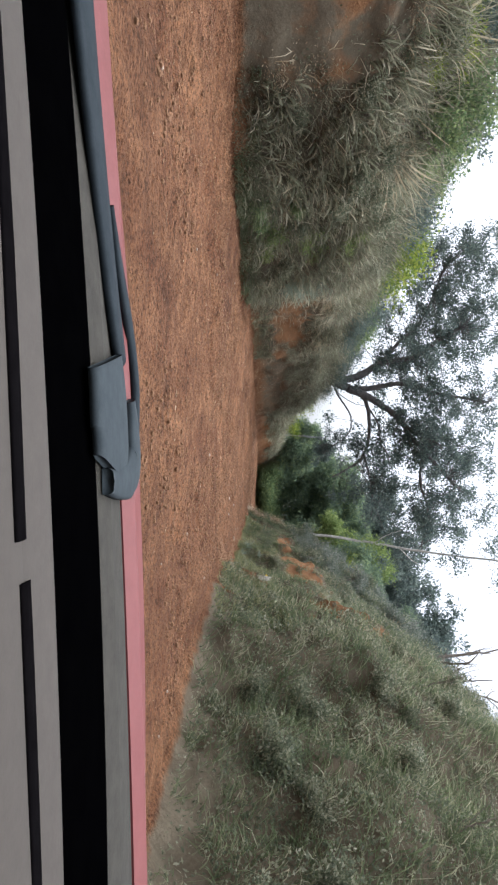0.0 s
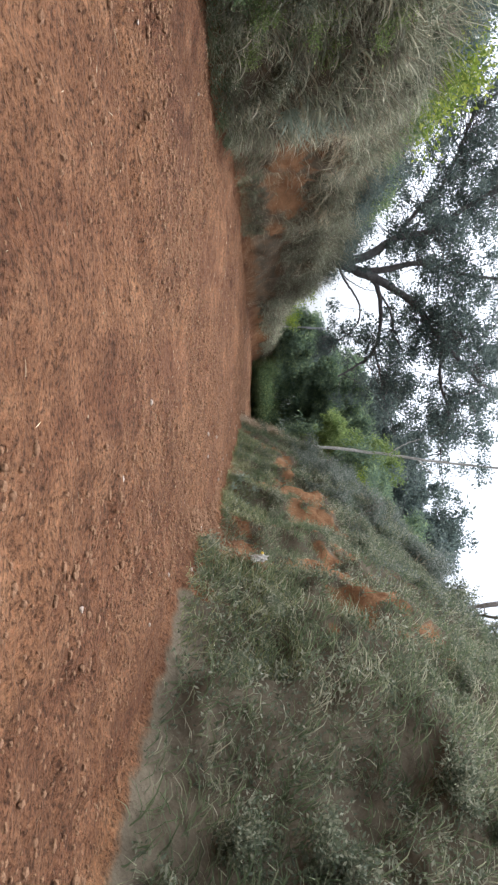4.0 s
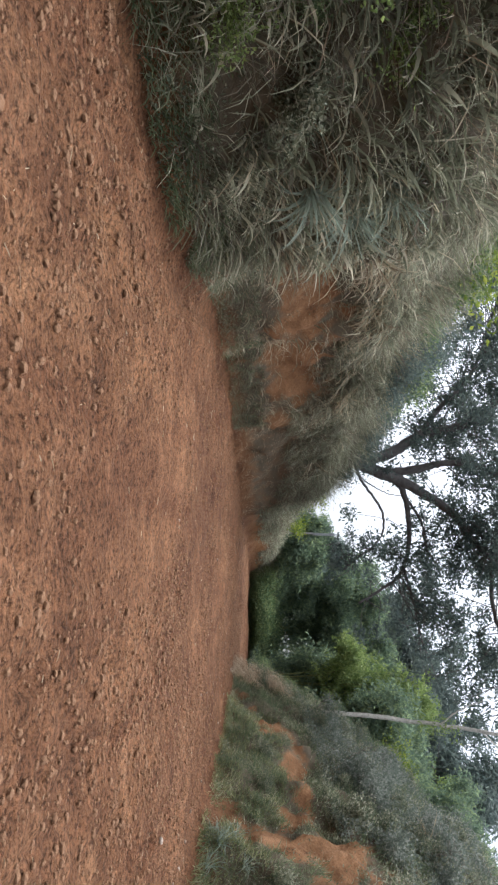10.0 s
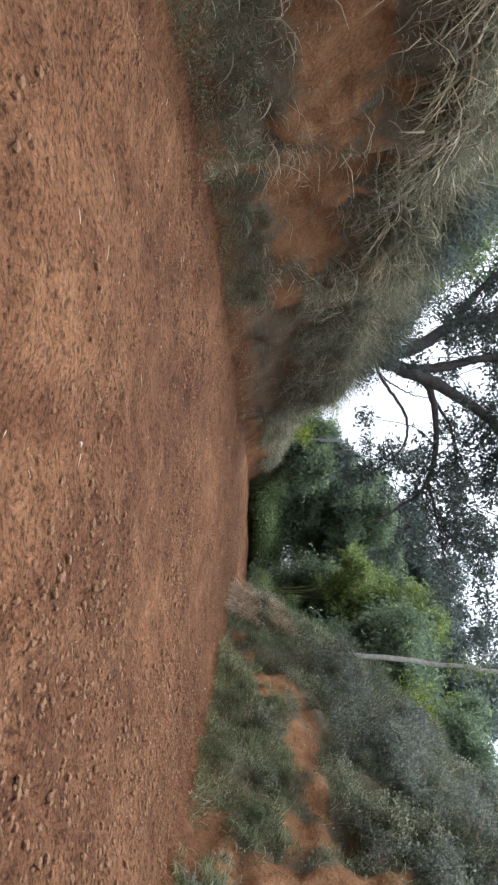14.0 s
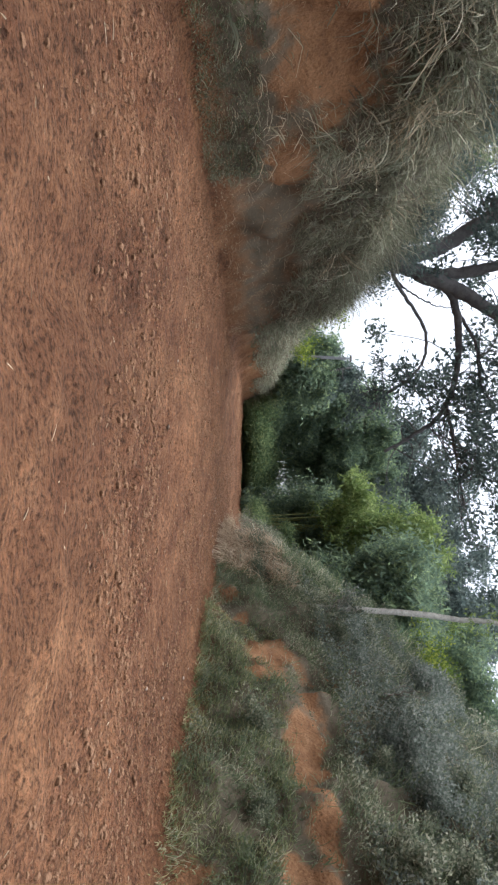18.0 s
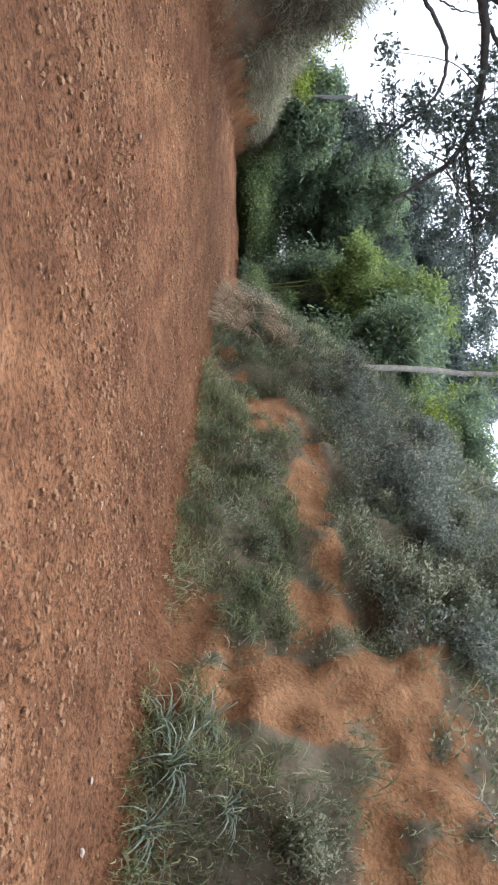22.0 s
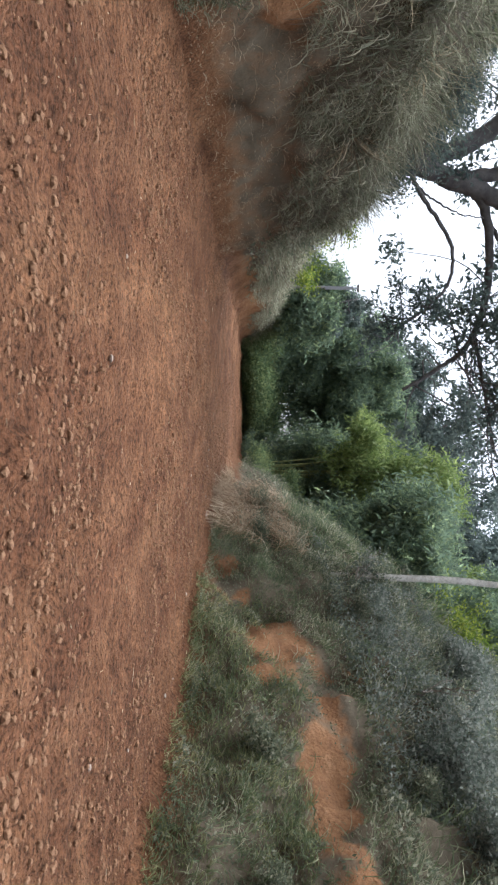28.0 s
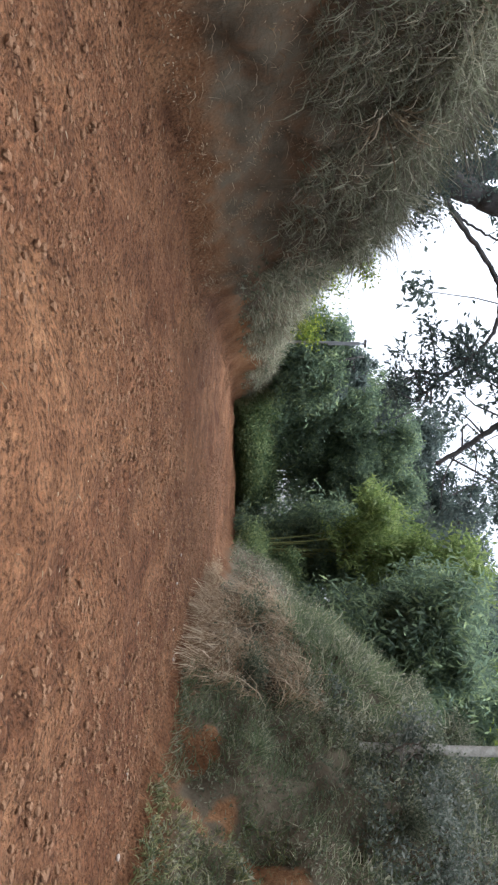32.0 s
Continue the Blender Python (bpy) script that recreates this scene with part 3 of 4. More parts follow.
# ---- plants on the banks ----
grass_cover("bank_grass", -1, [(11.6, 19.5, 0.12, 1.6, 9500, 0.7, 0.014, 1.0), (19, 37, 0.70, 1.3, 8500, 0.8, 0.018, 1.4), (11, 40, 1.2, 4.5, 15000, 1.2, 0.018, 0.8), (18.5, 30, 0.05, 0.62, 3800, 0.26, 0.010, 0.9), (37, 48, 0.4, 3, 5000, 0.7, 0.02, 0.9), (25.5, 38, 0.46, 0.76, 6000, 0.62, 0.017, 2.0), (44, 57, 0.4, 1.6, 4500, 0.6, 0.02, 1.3), (-8, 9, 0.5, 6, 3000, 0.8, 0.02, 0.7)], GRASS, "long half-dry grass hanging over the clay bank", 101)
grass_cover("arching_grass", -1, [(11.4, 19.8, 0.2, 1.6, 3400, 0.55, 0.040, 0.4), (19, 30.5, 0.62, 1.25, 1700, 0.75, 0.036, 1.4), (29, 37, 0.5, 1.1, 600, 0.6, 0.028, 1.9), (19, 29.5, 0.1, 0.6, 260, 0.45, 0.022, 0.6), (12, 38, 1.2, 2.6, 1100, 0.95, 0.034, 1.2)], ARCHING, "broad pale arching grass blades hanging down the bank", 110, 6)
grass_cover("bank_grass", 1, [(3, 15, 0.15, 2.5, 22000, 0.45, 0.013, 1.0), (15, 34, 0.15, 1.1, 30000, 0.28, 0.010, 1.0), (15, 34, 1.1, 6.5, 22000, 0.45, 0.014, 0.9), (34, 41, 0.8, 1.8, 4500, 0.5, 0.016, 1.4), (34, 52, 1.5, 7, 6000, 0.7, 0.02, 0.8)], GREEN_GRASS, "tangled grey-green grass on the cut bank", 102)
grass_cover("mossy_grass", -1, [(19, 29.8, 0.02, 0.33, 12000, 0.11, 0.009, 0.9), (11.2, 19.5, 0.0, 0.25, 5000, 0.3, 0.012, 1.1)], GREEN_GRASS, "short olive-green grass along the bank's foot", 111)
leaf_cover("mossy_weeds", -1, [(19, 29.8, 0.02, 0.33, 12000, 0.03, 0.08), (11.2, 19.5, 0.0, 0.25, 5000, 0.04, 0.12)], WEED, "low creeping weeds along the bank's foot", 112)
grass_cover("olive_grass", 1, [(24.9, 31.5, 0.1, 0.72, 13000, 0.17, 0.012, 1.0), (19.5, 24.2, 0.1, 0.6, 4500, 0.24, 0.013, 1.1), (12, 15.5, 0.1, 0.7, 4000, 0.25, 0.013, 1.1)], OLIVE, "short olive-green grass at the foot of the bank", 121)
leaf_cover("bank_creeper", 1, [(25, 35, 0.95, 4.5, 52000, 0.062, 0.7), (18, 25, 1.4, 5.5, 16000, 0.062, 0.6)], BLUE_LEAF, "blue-grey leafy creeper over the upper bank", 122)
grass_cover("verge_grass", -1, [(55.5, 66, 0.0, 1.6, 15000, 0.85, 0.024, 0.9)], OLIVE, "rank green grass at the bend of the road", 108)
grass_cover("dry_grass", 1, [(33.5, 42, 0.05, 0.85, 6000, 0.75, 0.016, 2.6)], BROWN_STRAW, "dry straw-coloured grass hanging down the bank", 103)
grass_cover("dry_grass", -1, [(10.3, 30, 0.3, 1.8, 3000, 0.8, 0.014, 1.2)], STRAW, "scattered dry grass stalks on the bank", 104)
grass_cover("dead_thatch", -1, [(19, 38, 0.1, 0.75, 3500, 0.28, 0.009, 1.6)], BROWN_STRAW, "brown dead grass matted on the lower bank", 107)
leaf_cover("bank_weeds", 1, [(3, 16, 0.1, 3.5, 60000, 0.06, 0.5), (15, 34, 0.15, 1.1, 46000, 0.042, 0.25), (15, 34, 0.9, 6.5, 100000, 0.062, 0.55), (34, 48, 0.4, 6, 16000, 0.08, 0.8)], WEED, "small-leaved weeds smothering the bank", 105)
leaf_cover("bank_weeds", -1, [(9.6, 11.8, 0.05, 1.6, 6000, 0.05, 0.12), (11.6, 20, 0.1, 3, 8000, 0.05, 0.4), (18.5, 30, 0.05, 0.6, 3200, 0.035, 0.15), (20, 38, 1.0, 4, 6000, 0.07, 0.5), (36, 60, 0.3, 4, 9000, 0.10, 0.9)], WEED, "small-leaved weeds among the bank grass", 106)
leaf_cover("leaf_litter", -1, [(9.6, 11.8, 0.05, 1.4, 4500, 0.05, 0.05), (18.5, 38, 0.03, 0.62, 9000, 0.035, 0.04)], BROWN_STRAW, "dead brown leaves littering the clay bank", 109)


def plant_things():
    rng = np.random.default_rng(11)
    kinds = [tussock_mesh("grass_tussock", 70, 1.0, 0.027, 1.1, 200 + k, GRASS) for k in range(5)]
    straw = [tussock_mesh("dry_tussock", 50, 1.0, 0.024, 1.0, 210 + k, STRAW) for k in range(3)]
    green = [tussock_mesh("green_tussock", 60, 1.0, 0.022, 1.2, 220 + k, GREEN_GRASS) for k in range(4)]
    for side, y0, y1, d0, d1, n, pool, size, label in (
        (-1, 11, 20, 0.3, 1.4, 34, kinds, 0.7, "half-dry grass tussock on the bank face"),
        (-1, 19, 31, 0.74, 1.3, 40, kinds, 0.75, "long grass tussock hanging from the bank's edge"),
        (-1, 12, 38, 1.2, 3.0, 40, kinds, 1.15, "tall grass tussock on top of the bank"),
        (-1, 19, 37, 0.55, 1.2, 16, straw, 0.8, "dry straw tussock hanging over bare clay"),
        (1, 4, 34, 0.15, 0.9, 80, green, 0.38, "green grass tussock at the foot of the bank"),
        (1, 6, 36, 1.0, 5.5, 60, green, 0.5, "green grass tussock on the slope"),
        (1, 14, 36, 2.0, 6.0, 18, straw, 0.7, "dry straw tussock near the bank's crest")):
        p, out, h = on_bank(side, n * 2, y0, y1, d0, d1, rng)
        for k in range(min(n, len(p))):
            way = out[k] * 0.9 + np.array([0, 0, 0.35]) + rng.normal(scale=0.15, size=3)
            me = pool[int(rng.integers(len(pool)))]
            stand(me, me.name.split(".")[0], p[k] - out[k] * 0.05, way, size * rng.uniform(0.7, 1.3), rng.uniform(0, 6.28), label, "grass", "grass tussocks on the banks")
    def fan_of(pool, name, place, way, size, turn, label, group, piece, mat):
        """A clump whose blades are parts of their own."""
        fan = tagged(new(name), label, "grass", group)
        fan.matrix_world = Matrix.Translation(place) @ Vector(way).normalized().to_track_quat("Z", "Y").to_matrix().to_4x4() @ Matrix.Rotation(turn, 4, "Z") @ Matrix.Diagonal((size, size, size, 1))
        for me in pool:
            put(piece, me, mat, fan)

    broad = [tussock_mesh("blade", 1, 1.0, 0.03, 1.0, 400 + k, BLUE_GRASS) for k in range(64)]
    for y, d, size in ((18.1, 0.44, 0.75), (18.6, 0.5, 0.8), (18.3, 0.58, 0.7)):
        x, z, _ = bank(-1, y, d)
        fan_of(broad, "blue_tussock", (float(x) + 0.12, y, float(z) + 0.05), (0.9, -0.2, 0.2), size, y, "blue-green broad-bladed grass tussock on the bank", "blue-green tussocks", "blade", BLUE_GRASS)
    soft = [tussock_mesh("blade", 1, 1.0, 0.028, 1.5, 340 + k, BLUE_GRASS) for k in range(38)]
    for y, d, size in ((22.7, 0.3, 0.5), (23.1, 0.35, 0.58), (23.5, 0.3, 0.5), (22.9, 0.5, 0.45), (23.6, 0.45, 0.45), (22.3, 0.4, 0.45), (22.0, 0.3, 0.4)):
        x, z, _ = bank(1, y, d)
        fan_of(soft, "pale_tussock", (float(x), y, float(z)), (-0.6, -0.1, 0.6), size, y, "pale blue-green broad grass at the bank's foot", "blue-green tussocks", "blade", BLUE_GRASS)
    stalks = [tussock_mesh("stalk", 1, 1.0, 0.021, 0.45, 300 + k, STRAW) for k in range(26)]
    hanging = [tussock_mesh("stalk", 1, 1.0, 0.019, 0.12, 330 + k, STRAW, 0.42) for k in range(9)]
    for y, d, size, way in ((13.6, 1.2, 1.5, (0.9, -0.2, 0.35)), (12.8, 1.5, 1.3, (0.8, -0.4, 0.5)), (14.6, 1.6, 1.4, (0.9, -0.1, 0.3)), (12.2, 2.4, 1.6, (0.5, -0.5, 0.8))):
        x, z, _ = bank(-1, y, d)
        fan_of(stalks, "stalk_clump", (float(x), y, float(z)), way, size, y * 3, "fan of long pale dry grass stalks", "dry stalks", "stalk", STRAW)
    for k in range(26):
        y = 20.4 + 0.36 * k + 0.2 * math.sin(k * 2.7)
        x, z, _ = bank(-1, y, 0.74 + 0.05 * math.sin(k * 1.9))
        fan_of(hanging, "stalk_clump", (float(x) + 0.04, y, float(z)), (0.5, -0.25 + 0.3 * math.sin(k * 3.1), -0.62), 0.75 + 0.3 * (k * 0.618 % 1), k * 2.4, "thin spray of pale dry stalks hanging down the clay", "dry stalks", "stalk", STRAW)
    glossy = [shrub_mesh("leafy_bush", 1100, 0.8, 0.075, 290 + k, BLUE_LEAF) for k in range(3)]
    low = [shrub_mesh("weed_bush", 1500, 0.55, 0.055, 240 + k, WEED) for k in range(4)]
    bright = [shrub_mesh("yellow_green_shrub", 900, 1.0, 0.085, 250 + k, SHRUB) for k in range(2)]
    dark = [shrub_mesh("dark_shrub", 900, 1.0, 0.08, 260 + k, DARK_LEAF) for k in range(2)]
    leafy = [shrub_mesh("leafy_bush", 1100, 1.0, 0.085, 280 + k, PALE_BUSH) for k in range(3)]
    for side, y0, y1, d0, d1, n, pool, size, label in (
        (1, 4, 40, 0.5, 6.0, 150, low, 0.85, "low leafy weed bush on the slope"),
        (-1, 10, 22, 0.2, 2.0, 20, low, 0.9, "low leafy weed bush in the grass"),
        (1, 24.5, 34, 1.1, 4.5, 46, glossy, 0.8, "blue-grey leafy bush on the upper slope"),
        (1, 20, 40, 3.5, 7.5, 14, low, 1.6, "leafy bush on the bank's crest"),
        (-1, 12, 34, 1.7, 3.4, 26, leafy, 1.0, "leafy green bush on top of the bank"),
        (-1, 12, 36, 2.0, 4.2, 14, dark, 1.15, "dark green shrub on top of the bank"),
        (-1, 28, 38, 1.1, 3.2, 22, dark, 1.0, "dark green shrub on top of the bank")):
        p, out, h = on_bank(side, n * 2, y0, y1, d0, d1, rng)
        far = np.maximum.reduce([bare(side, p[:, 1] + a, h + b) for a, b in ((0, 0), (0.5, 0), (-0.5, 0), (0, 0.4), (0, -0.4))]) < 0.35
        p, out = p[far], out[far]
        for k in range(min(n, len(p))):
            me = pool[int(rng.integers(len(pool)))]
            stand(me, me.name.split(".")[0], p[k] - out[k] * 0.05, out[k] * 0.5 + np.array([0, 0, 0.8]), size * rng.uniform(0.65, 1.35), rng.uniform(0, 6.28), label, "bush", "bushes on the banks")
    for side, y, d, size in ((-1, 19.6, 2.2, 1.5), (-1, 21.2, 2.4, 1.7), (-1, 22.8, 2.2, 1.7), (-1, 24.4, 2.3, 1.6), (-1, 26.0, 2.4, 1.4), (-1, 10.2, 3.0, 1.2), (-1, 9.6, 4.5, 1.3), (1, 34.5, 3.0, 1.0), (1, 36, 3.4, 1.1), (-1, 40, 1.2, 1.0), (-1, 43, 1.2, 1.1), (-1, 46, 1.0, 1.2)):
        x, z, _ = bank(side, y, d)
        stand(bright[int(y * 2) % 2], "yellow_green_shrub", (float(x), y, float(z) - 0.05), (-0.15 * side, 0, 1), size, y, "bright yellow-green leafy shrub on the bank", "shrub", "yellow-green shrubs")
    for x, y, size in ((-9.4, 12.4, 0.75), (-8.5, 11.9, 0.6), (-7.9, 12.5, 0.7), (-10.3, 12.3, 0.8), (-7.3, 12.2, 0.5), (-9.0, 13.2, 0.9)):
        stand(bright[int(x * 3) % 2], "yellow_green_shrub", (x, y, height_at(x, y) - 0.05), (0.1, -0.2, 1), size, y, "bright green leafy shrub above the bank's recess", "shrub", "yellow-green shrubs")
    for x, y, size in ((-8.9, 11.5, 0.6), (-8.1, 11.5, 0.55), (-9.7, 11.7, 0.6), (-7.5, 11.6, 0.6), (-10.5, 11.6, 0.6), (-6.9, 11.9, 0.65)):
        stand(green[int(x * 5) % 4], "green_tussock", (x, y, height_at(x, y) - 0.03), (0.1, -0.5, 0.9), size, x, "fresh green grass tussock above the bank's recess", "grass", "grass tussocks on the banks")
    thick = [shrub_mesh("leafy_bush", 1700, 1.5, 0.16, 270 + k, PALE_BUSH) for k in range(3)]
    for k in range(26):
        y = 55.8 + 0.42 * k
        x = float(left_x(y)) + (rng.uniform(-1.4, -0.1) if k < 5 else rng.uniform(-1.0, 1.3))
        z = height_at(x, y)
        stand(thick[k % 3], "leafy_bush", (x, y, z - 0.1), (0.1, 0, 1), rng.uniform(0.45, 0.7) if k < 10 else rng.uniform(0.8, 1.4), y, "leafy green bush at the foot of the bamboo", "bush", "bushes at the bend")
    for k in range(24):
        y = 56.2 + 0.36 * k
        x = float(left_x(y)) + rng.uniform(0.2, 1.2)
        stand(thick[k % 3], "leafy_bush", (x, y, height_at(x, y) - 0.1), (0.1, -0.2, 1), rng.uniform(0.75, 1.2), y, "leafy green bush at the foot of the bamboo", "bush", "bushes at the bend")
    for y, d, size in ((48.5, 0.6, 0.6), (50.2, 0.5, 0.7), (52.0, 0.6, 0.8), (53.8, 0.8, 0.9), (51.5, 1.8, 0.9), (56.0, 0.8, 1.0)):
        x, z, _ = bank(1, y, d)
        stand(thick[int(y) % 3], "leafy_bush", (float(x), y, float(z) - 0.1), (-0.1, 0, 1), size, y, "leafy green bush at the foot of the bamboo", "bush", "bushes at the bend")
    fern = [shrub_mesh("leafy_weed", 700, 0.8, 0.075, 295 + k, BRIGHT_LEAF) for k in range(2)]
    for k, (y, d, size) in enumerate(((15.4, 0.35, 0.6), (15.9, 0.5, 0.65), (16.4, 0.3, 0.5), (16.7, 0.55, 0.55), (15.0, 0.25, 0.55), (16.1, 0.7, 0.6))):
        x, z, _ = bank(-1, y, d)
        stand(fern[k % 2], "leafy_weed", (float(x), y, float(z) - 0.03), (0.8, -0.2, 0.6), size, y, "bright green leafy weed among the bank grass", "weed", "leafy weeds")
    for y, d, size in ((14.6, 0.15, 0.55), (15.2, 0.2, 0.5), (13.8, 0.2, 0.45), (15.9, 0.25, 0.45), (14.2, 0.4, 0.45), (16.4, 0.4, 0.4)):
        x, z, _ = bank(-1, y, d)
        stand(leafy[int(y) % 3], "leafy_weed", (float(x), y, float(z) - 0.03), (0.4, 0, 1), size, y, "leafy green weed at the bank's foot", "weed", "leafy weeds")


plant_things()


# ---- trees ----
def limb_part(name, points, r0, r1, mat, parent, rng, steps=8, wobble=0.012):
    line = curve_through(points, steps, wobble, rng)
    v, q, t = tube(line, np.linspace(r0, r1, len(line)) * rng.uniform(0.93, 1.07, len(line)), 8)
    put(name, mesh_of(name, v, q, t, smooth=True), mat, parent)
    return line


def spray(centres, count, spread, leaf, rng, shape=0.42, hang=0.3):
    """Leaves in clumps round centres."""
    at = np.repeat(centres, count, 0)
    at = at + rng.normal(size=at.shape) * spread * np.array([1, 1, 0.7])
    ways = rng.normal(size=at.shape) + [0, 0, -hang]
    return leaves(at, ways, leaf * rng.uniform(0.6, 1.4, len(at)), leaf * shape * rng.uniform(0.7, 1.3, len(at)), rng)


def twigs(starts, ends, r, rng):
    pieces = []
    for a, b in zip(starts, ends):
        mid = (a + b) / 2 + rng.normal(scale=0.12 * np.linalg.norm(b - a), size=3)
        line = curve_through([a, mid, b], 3)
        pieces.append(tube(line, np.linspace(r, r * 0.3, len(line)), 4))
    return joined(pieces)


def spreading_tree():
    """The old dark tree whose limbs spread over the road."""
    rng = np.random.default_rng(31)
    x0, y0 = -4.7, 39.3
    _, z0, _ = bank(-1, y0, abs(x0 - float(left_x(y0))))
    tree = tagged(base_at("spreading_tree", x0, y0, float(z0)), "old dark-limbed tree with a wide open crown", "tree")
    o = np.array([x0, y0, float(z0)])
    rel = lambda pts: np.array(pts, float) - o
    limb_part("trunk", rel([(x0, y0, z0 - 0.2), (-4.3, 39.1, 5.2), (-3.9, 39.0, 6.2), (-3.55, 39.0, 7.1), (-3.2, 38.9, 8.0)]), 0.42, 0.15, BARK, tree, rng)
    plan = [
        ([(-4.05, 39.05, 5.7), (-4.08, 39.05, 6.6), (-4.45, 39.1, 7.66), (-5.24, 39.3, 8.86), (-5.5, 39.4, 9.9), (-5.9, 39.5, 11.1), (-6.9, 39.6, 12.3), (-7.9, 39.8, 14.0)], 0.28),
        ([(-5.1, 39.3, 8.7), (-6.6, 40, 9.9), (-8.2, 40.5, 11.4), (-10.5, 41, 12.4), (-12.3, 41, 12.9)], 0.12),
        ([(-3.62, 39, 6.8), (-3.6, 39, 7.7), (-3.78, 38.9, 8.75), (-4.04, 38.8, 9.8), (-4.0, 38.7, 10.8), (-3.6, 38.6, 12.0), (-3.2, 38.2, 15)], 0.21),
        ([(-3.62, 39, 6.9), (-3.2, 38.9, 8.0), (-2.64, 38.8, 9.0), (-1.86, 38.6, 10.1), (-1.05, 38.4, 10.6), (-0.18, 38.2, 11.4), (1.8, 38, 13.4)], 0.25),
        ([(-3.4, 38.95, 7.5), (-2.9, 39.0, 8.0), (-1.9, 39.1, 8.3), (-0.6, 39.2, 8.35), (0.55, 39.2, 8.0), (1.15, 39.1, 7.3), (1.75, 39, 6.3)], 0.14),
        ([(-1.86, 38.6, 10.1), (-1.2, 38.2, 10.8), (-0.7, 37.6, 11.8), (-0.2, 37, 13.0)], 0.08),
        ([(-3.95, 39, 6.1), (-3.4, 38.7, 6.15), (-2.8, 38.5, 6.5), (-2.1, 38.4, 7.0), (-1.5, 38.3, 7.12), (-0.9, 38.3, 7.0), (-0.45, 38.3, 6.6), (0.0, 38.3, 6.0), (0.35, 38.3, 5.65)], 0.065),
        ([(-2.4, 39.1, 8.3), (-1.6, 39.1, 8.85), (-0.55, 39, 9.05), (0.3, 39, 9.6)], 0.06),
        ([(-0.18, 38.2, 11.4), (1.6, 37.6, 11.2), (3.4, 37, 11.6), (5.2, 36.6, 11.2)], 0.10),
        ([(0.3, 39.2, 8.15), (2.0, 39.4, 8.7), (3.4, 39, 8.9)], 0.06),
        ([(-1.86, 38.6, 10.1), (-1.0, 38.6, 9.6), (-0.8, 38.6, 8.9)], 0.04),
        ([(-3.9, 39, 5.9), (-3.3, 38.8, 6.3), (-3.0, 38.8, 6.7), (-2.7, 38.7, 7.3), (-2.6, 38.6, 7.9)], 0.04),
    ]
    lines = [limb_part("limb", rel(p), r, r * 0.33, BARK, tree, rng) for p, r in plan]
    centres, starts = [], []
    for line, n, low in zip(lines[:6] + lines[7:10], (58, 45, 55, 70, 26, 36, 22, 70, 40), (2, 1, 2, 3, 3, 2, 3, 0, 0)):
        for _ in range(n):
            base = line[int(rng.integers(len(line) // 3 + low, len(line)))]
            c = base + rng.normal(size=3) * (1.3, 1.6, 1.0) + (0, 0, 0.5)
            starts.append(base), centres.append(c)
    for _ in range(170):
        c = np.array([rng.uniform(-13.5, 5.0), rng.uniform(36, 43), 0.0])
        c[2] = np.interp(c[0], [-14, -8, -4, 0, 3, 5], [12.5, 12.5, 13, 12.5, 12, 12]) + rng.uniform(0, 6.0)
        k = min(lines[:6], key=lambda ln: np.linalg.norm(ln[-1] + o - c))
        starts.append(k[-1 - int(rng.integers(3))]), centres.append(c - o)
    for _ in range(38):
        c = np.array([rng.uniform(-10.5, -4.6), rng.uniform(38, 42), rng.uniform(7.0, 10.5)])
        starts.append(lines[1][int(rng.integers(len(lines[1]) // 2))]), centres.append(c - o)
    for _ in range(120):
        c = np.array([rng.uniform(-14.0, -6.0), rng.uniform(38, 42.5), rng.uniform(10.5, 16.0)])
        starts.append(lines[1][int(rng.integers(len(lines[1]) // 2, len(lines[1])))]), centres.append(c - o)
    end = lines[6]
    for _ in range(26):
        b = end[int(rng.integers(len(end) * 2 // 3, len(end)))]
        starts.append(b), centres.append(b + rng.normal(size=3) * (0.34, 0.3, 0.38) + (-0.12, 0, -0.4))
    starts, centres = np.array(starts), np.array(centres)
    near = np.linalg.norm(starts - centres, axis=1) < 4
    tagged(put("twigwork", mesh_of("twigwork", *twigs(starts[near], centres[near], 0.022, rng)), BARK, tree), kind="stuff")
    v, t = spray(centres[:-26], 96, 0.25, 0.185, rng, 0.44)
    v2, t2 = spray(centres[-26:], 60, 0.15, 0.13, rng)
    V, Q, T = joined([(v, [], t), (v2, [], t2)])
    tagged(put("crown", mesh_of("crown", V, Q, T), DARK_LEAF, tree), kind="stuff")


def slim_tree():
    """The pale slender trunk that leans over the bank."""
    rng = np.random.default_rng(32)
    x0, y0 = 4.45, 33.3
    _, z0, _ = bank(1, y0, x0 - float(right_x(y0)))
    tree = tagged(base_at("slim_tree", x0, y0, float(z0)), "slender pale-barked leaning tree on the bank", "tree")
    o = np.array([x0, y0, float(z0)])
    pts = np.array([(x0, y0, z0 - 0.2), (4.5, 33.3, 5.2), (4.7, 33.4, 7.4), (4.95, 33.4, 9.6), (5.15, 33.4, 12), (5.3, 33.4, 15)]) - o
    line = limb_part("trunk", pts, 0.075, 0.045, PALE_BARK, tree, rng, 6, 0.012)
    limb_part("limb", np.array([(4.75, 33.4, 7.9), (4.3, 33.5, 8.6), (4.0, 33.6, 9.4)]) - o, 0.03, 0.01, PALE_BARK, tree, rng)
    limb_part("limb", np.array([(4.9, 33.4, 9.2), (5.5, 33.8, 9.9), (6.0, 34, 10.8)]) - o, 0.03, 0.01, PALE_BARK, tree, rng)
    c = np.array([line[-1] + rng.normal(size=3) * (0.9, 0.9, 0.8) for _ in range(36)])
    v, t = spray(c, 40, 0.3, 0.13, rng)
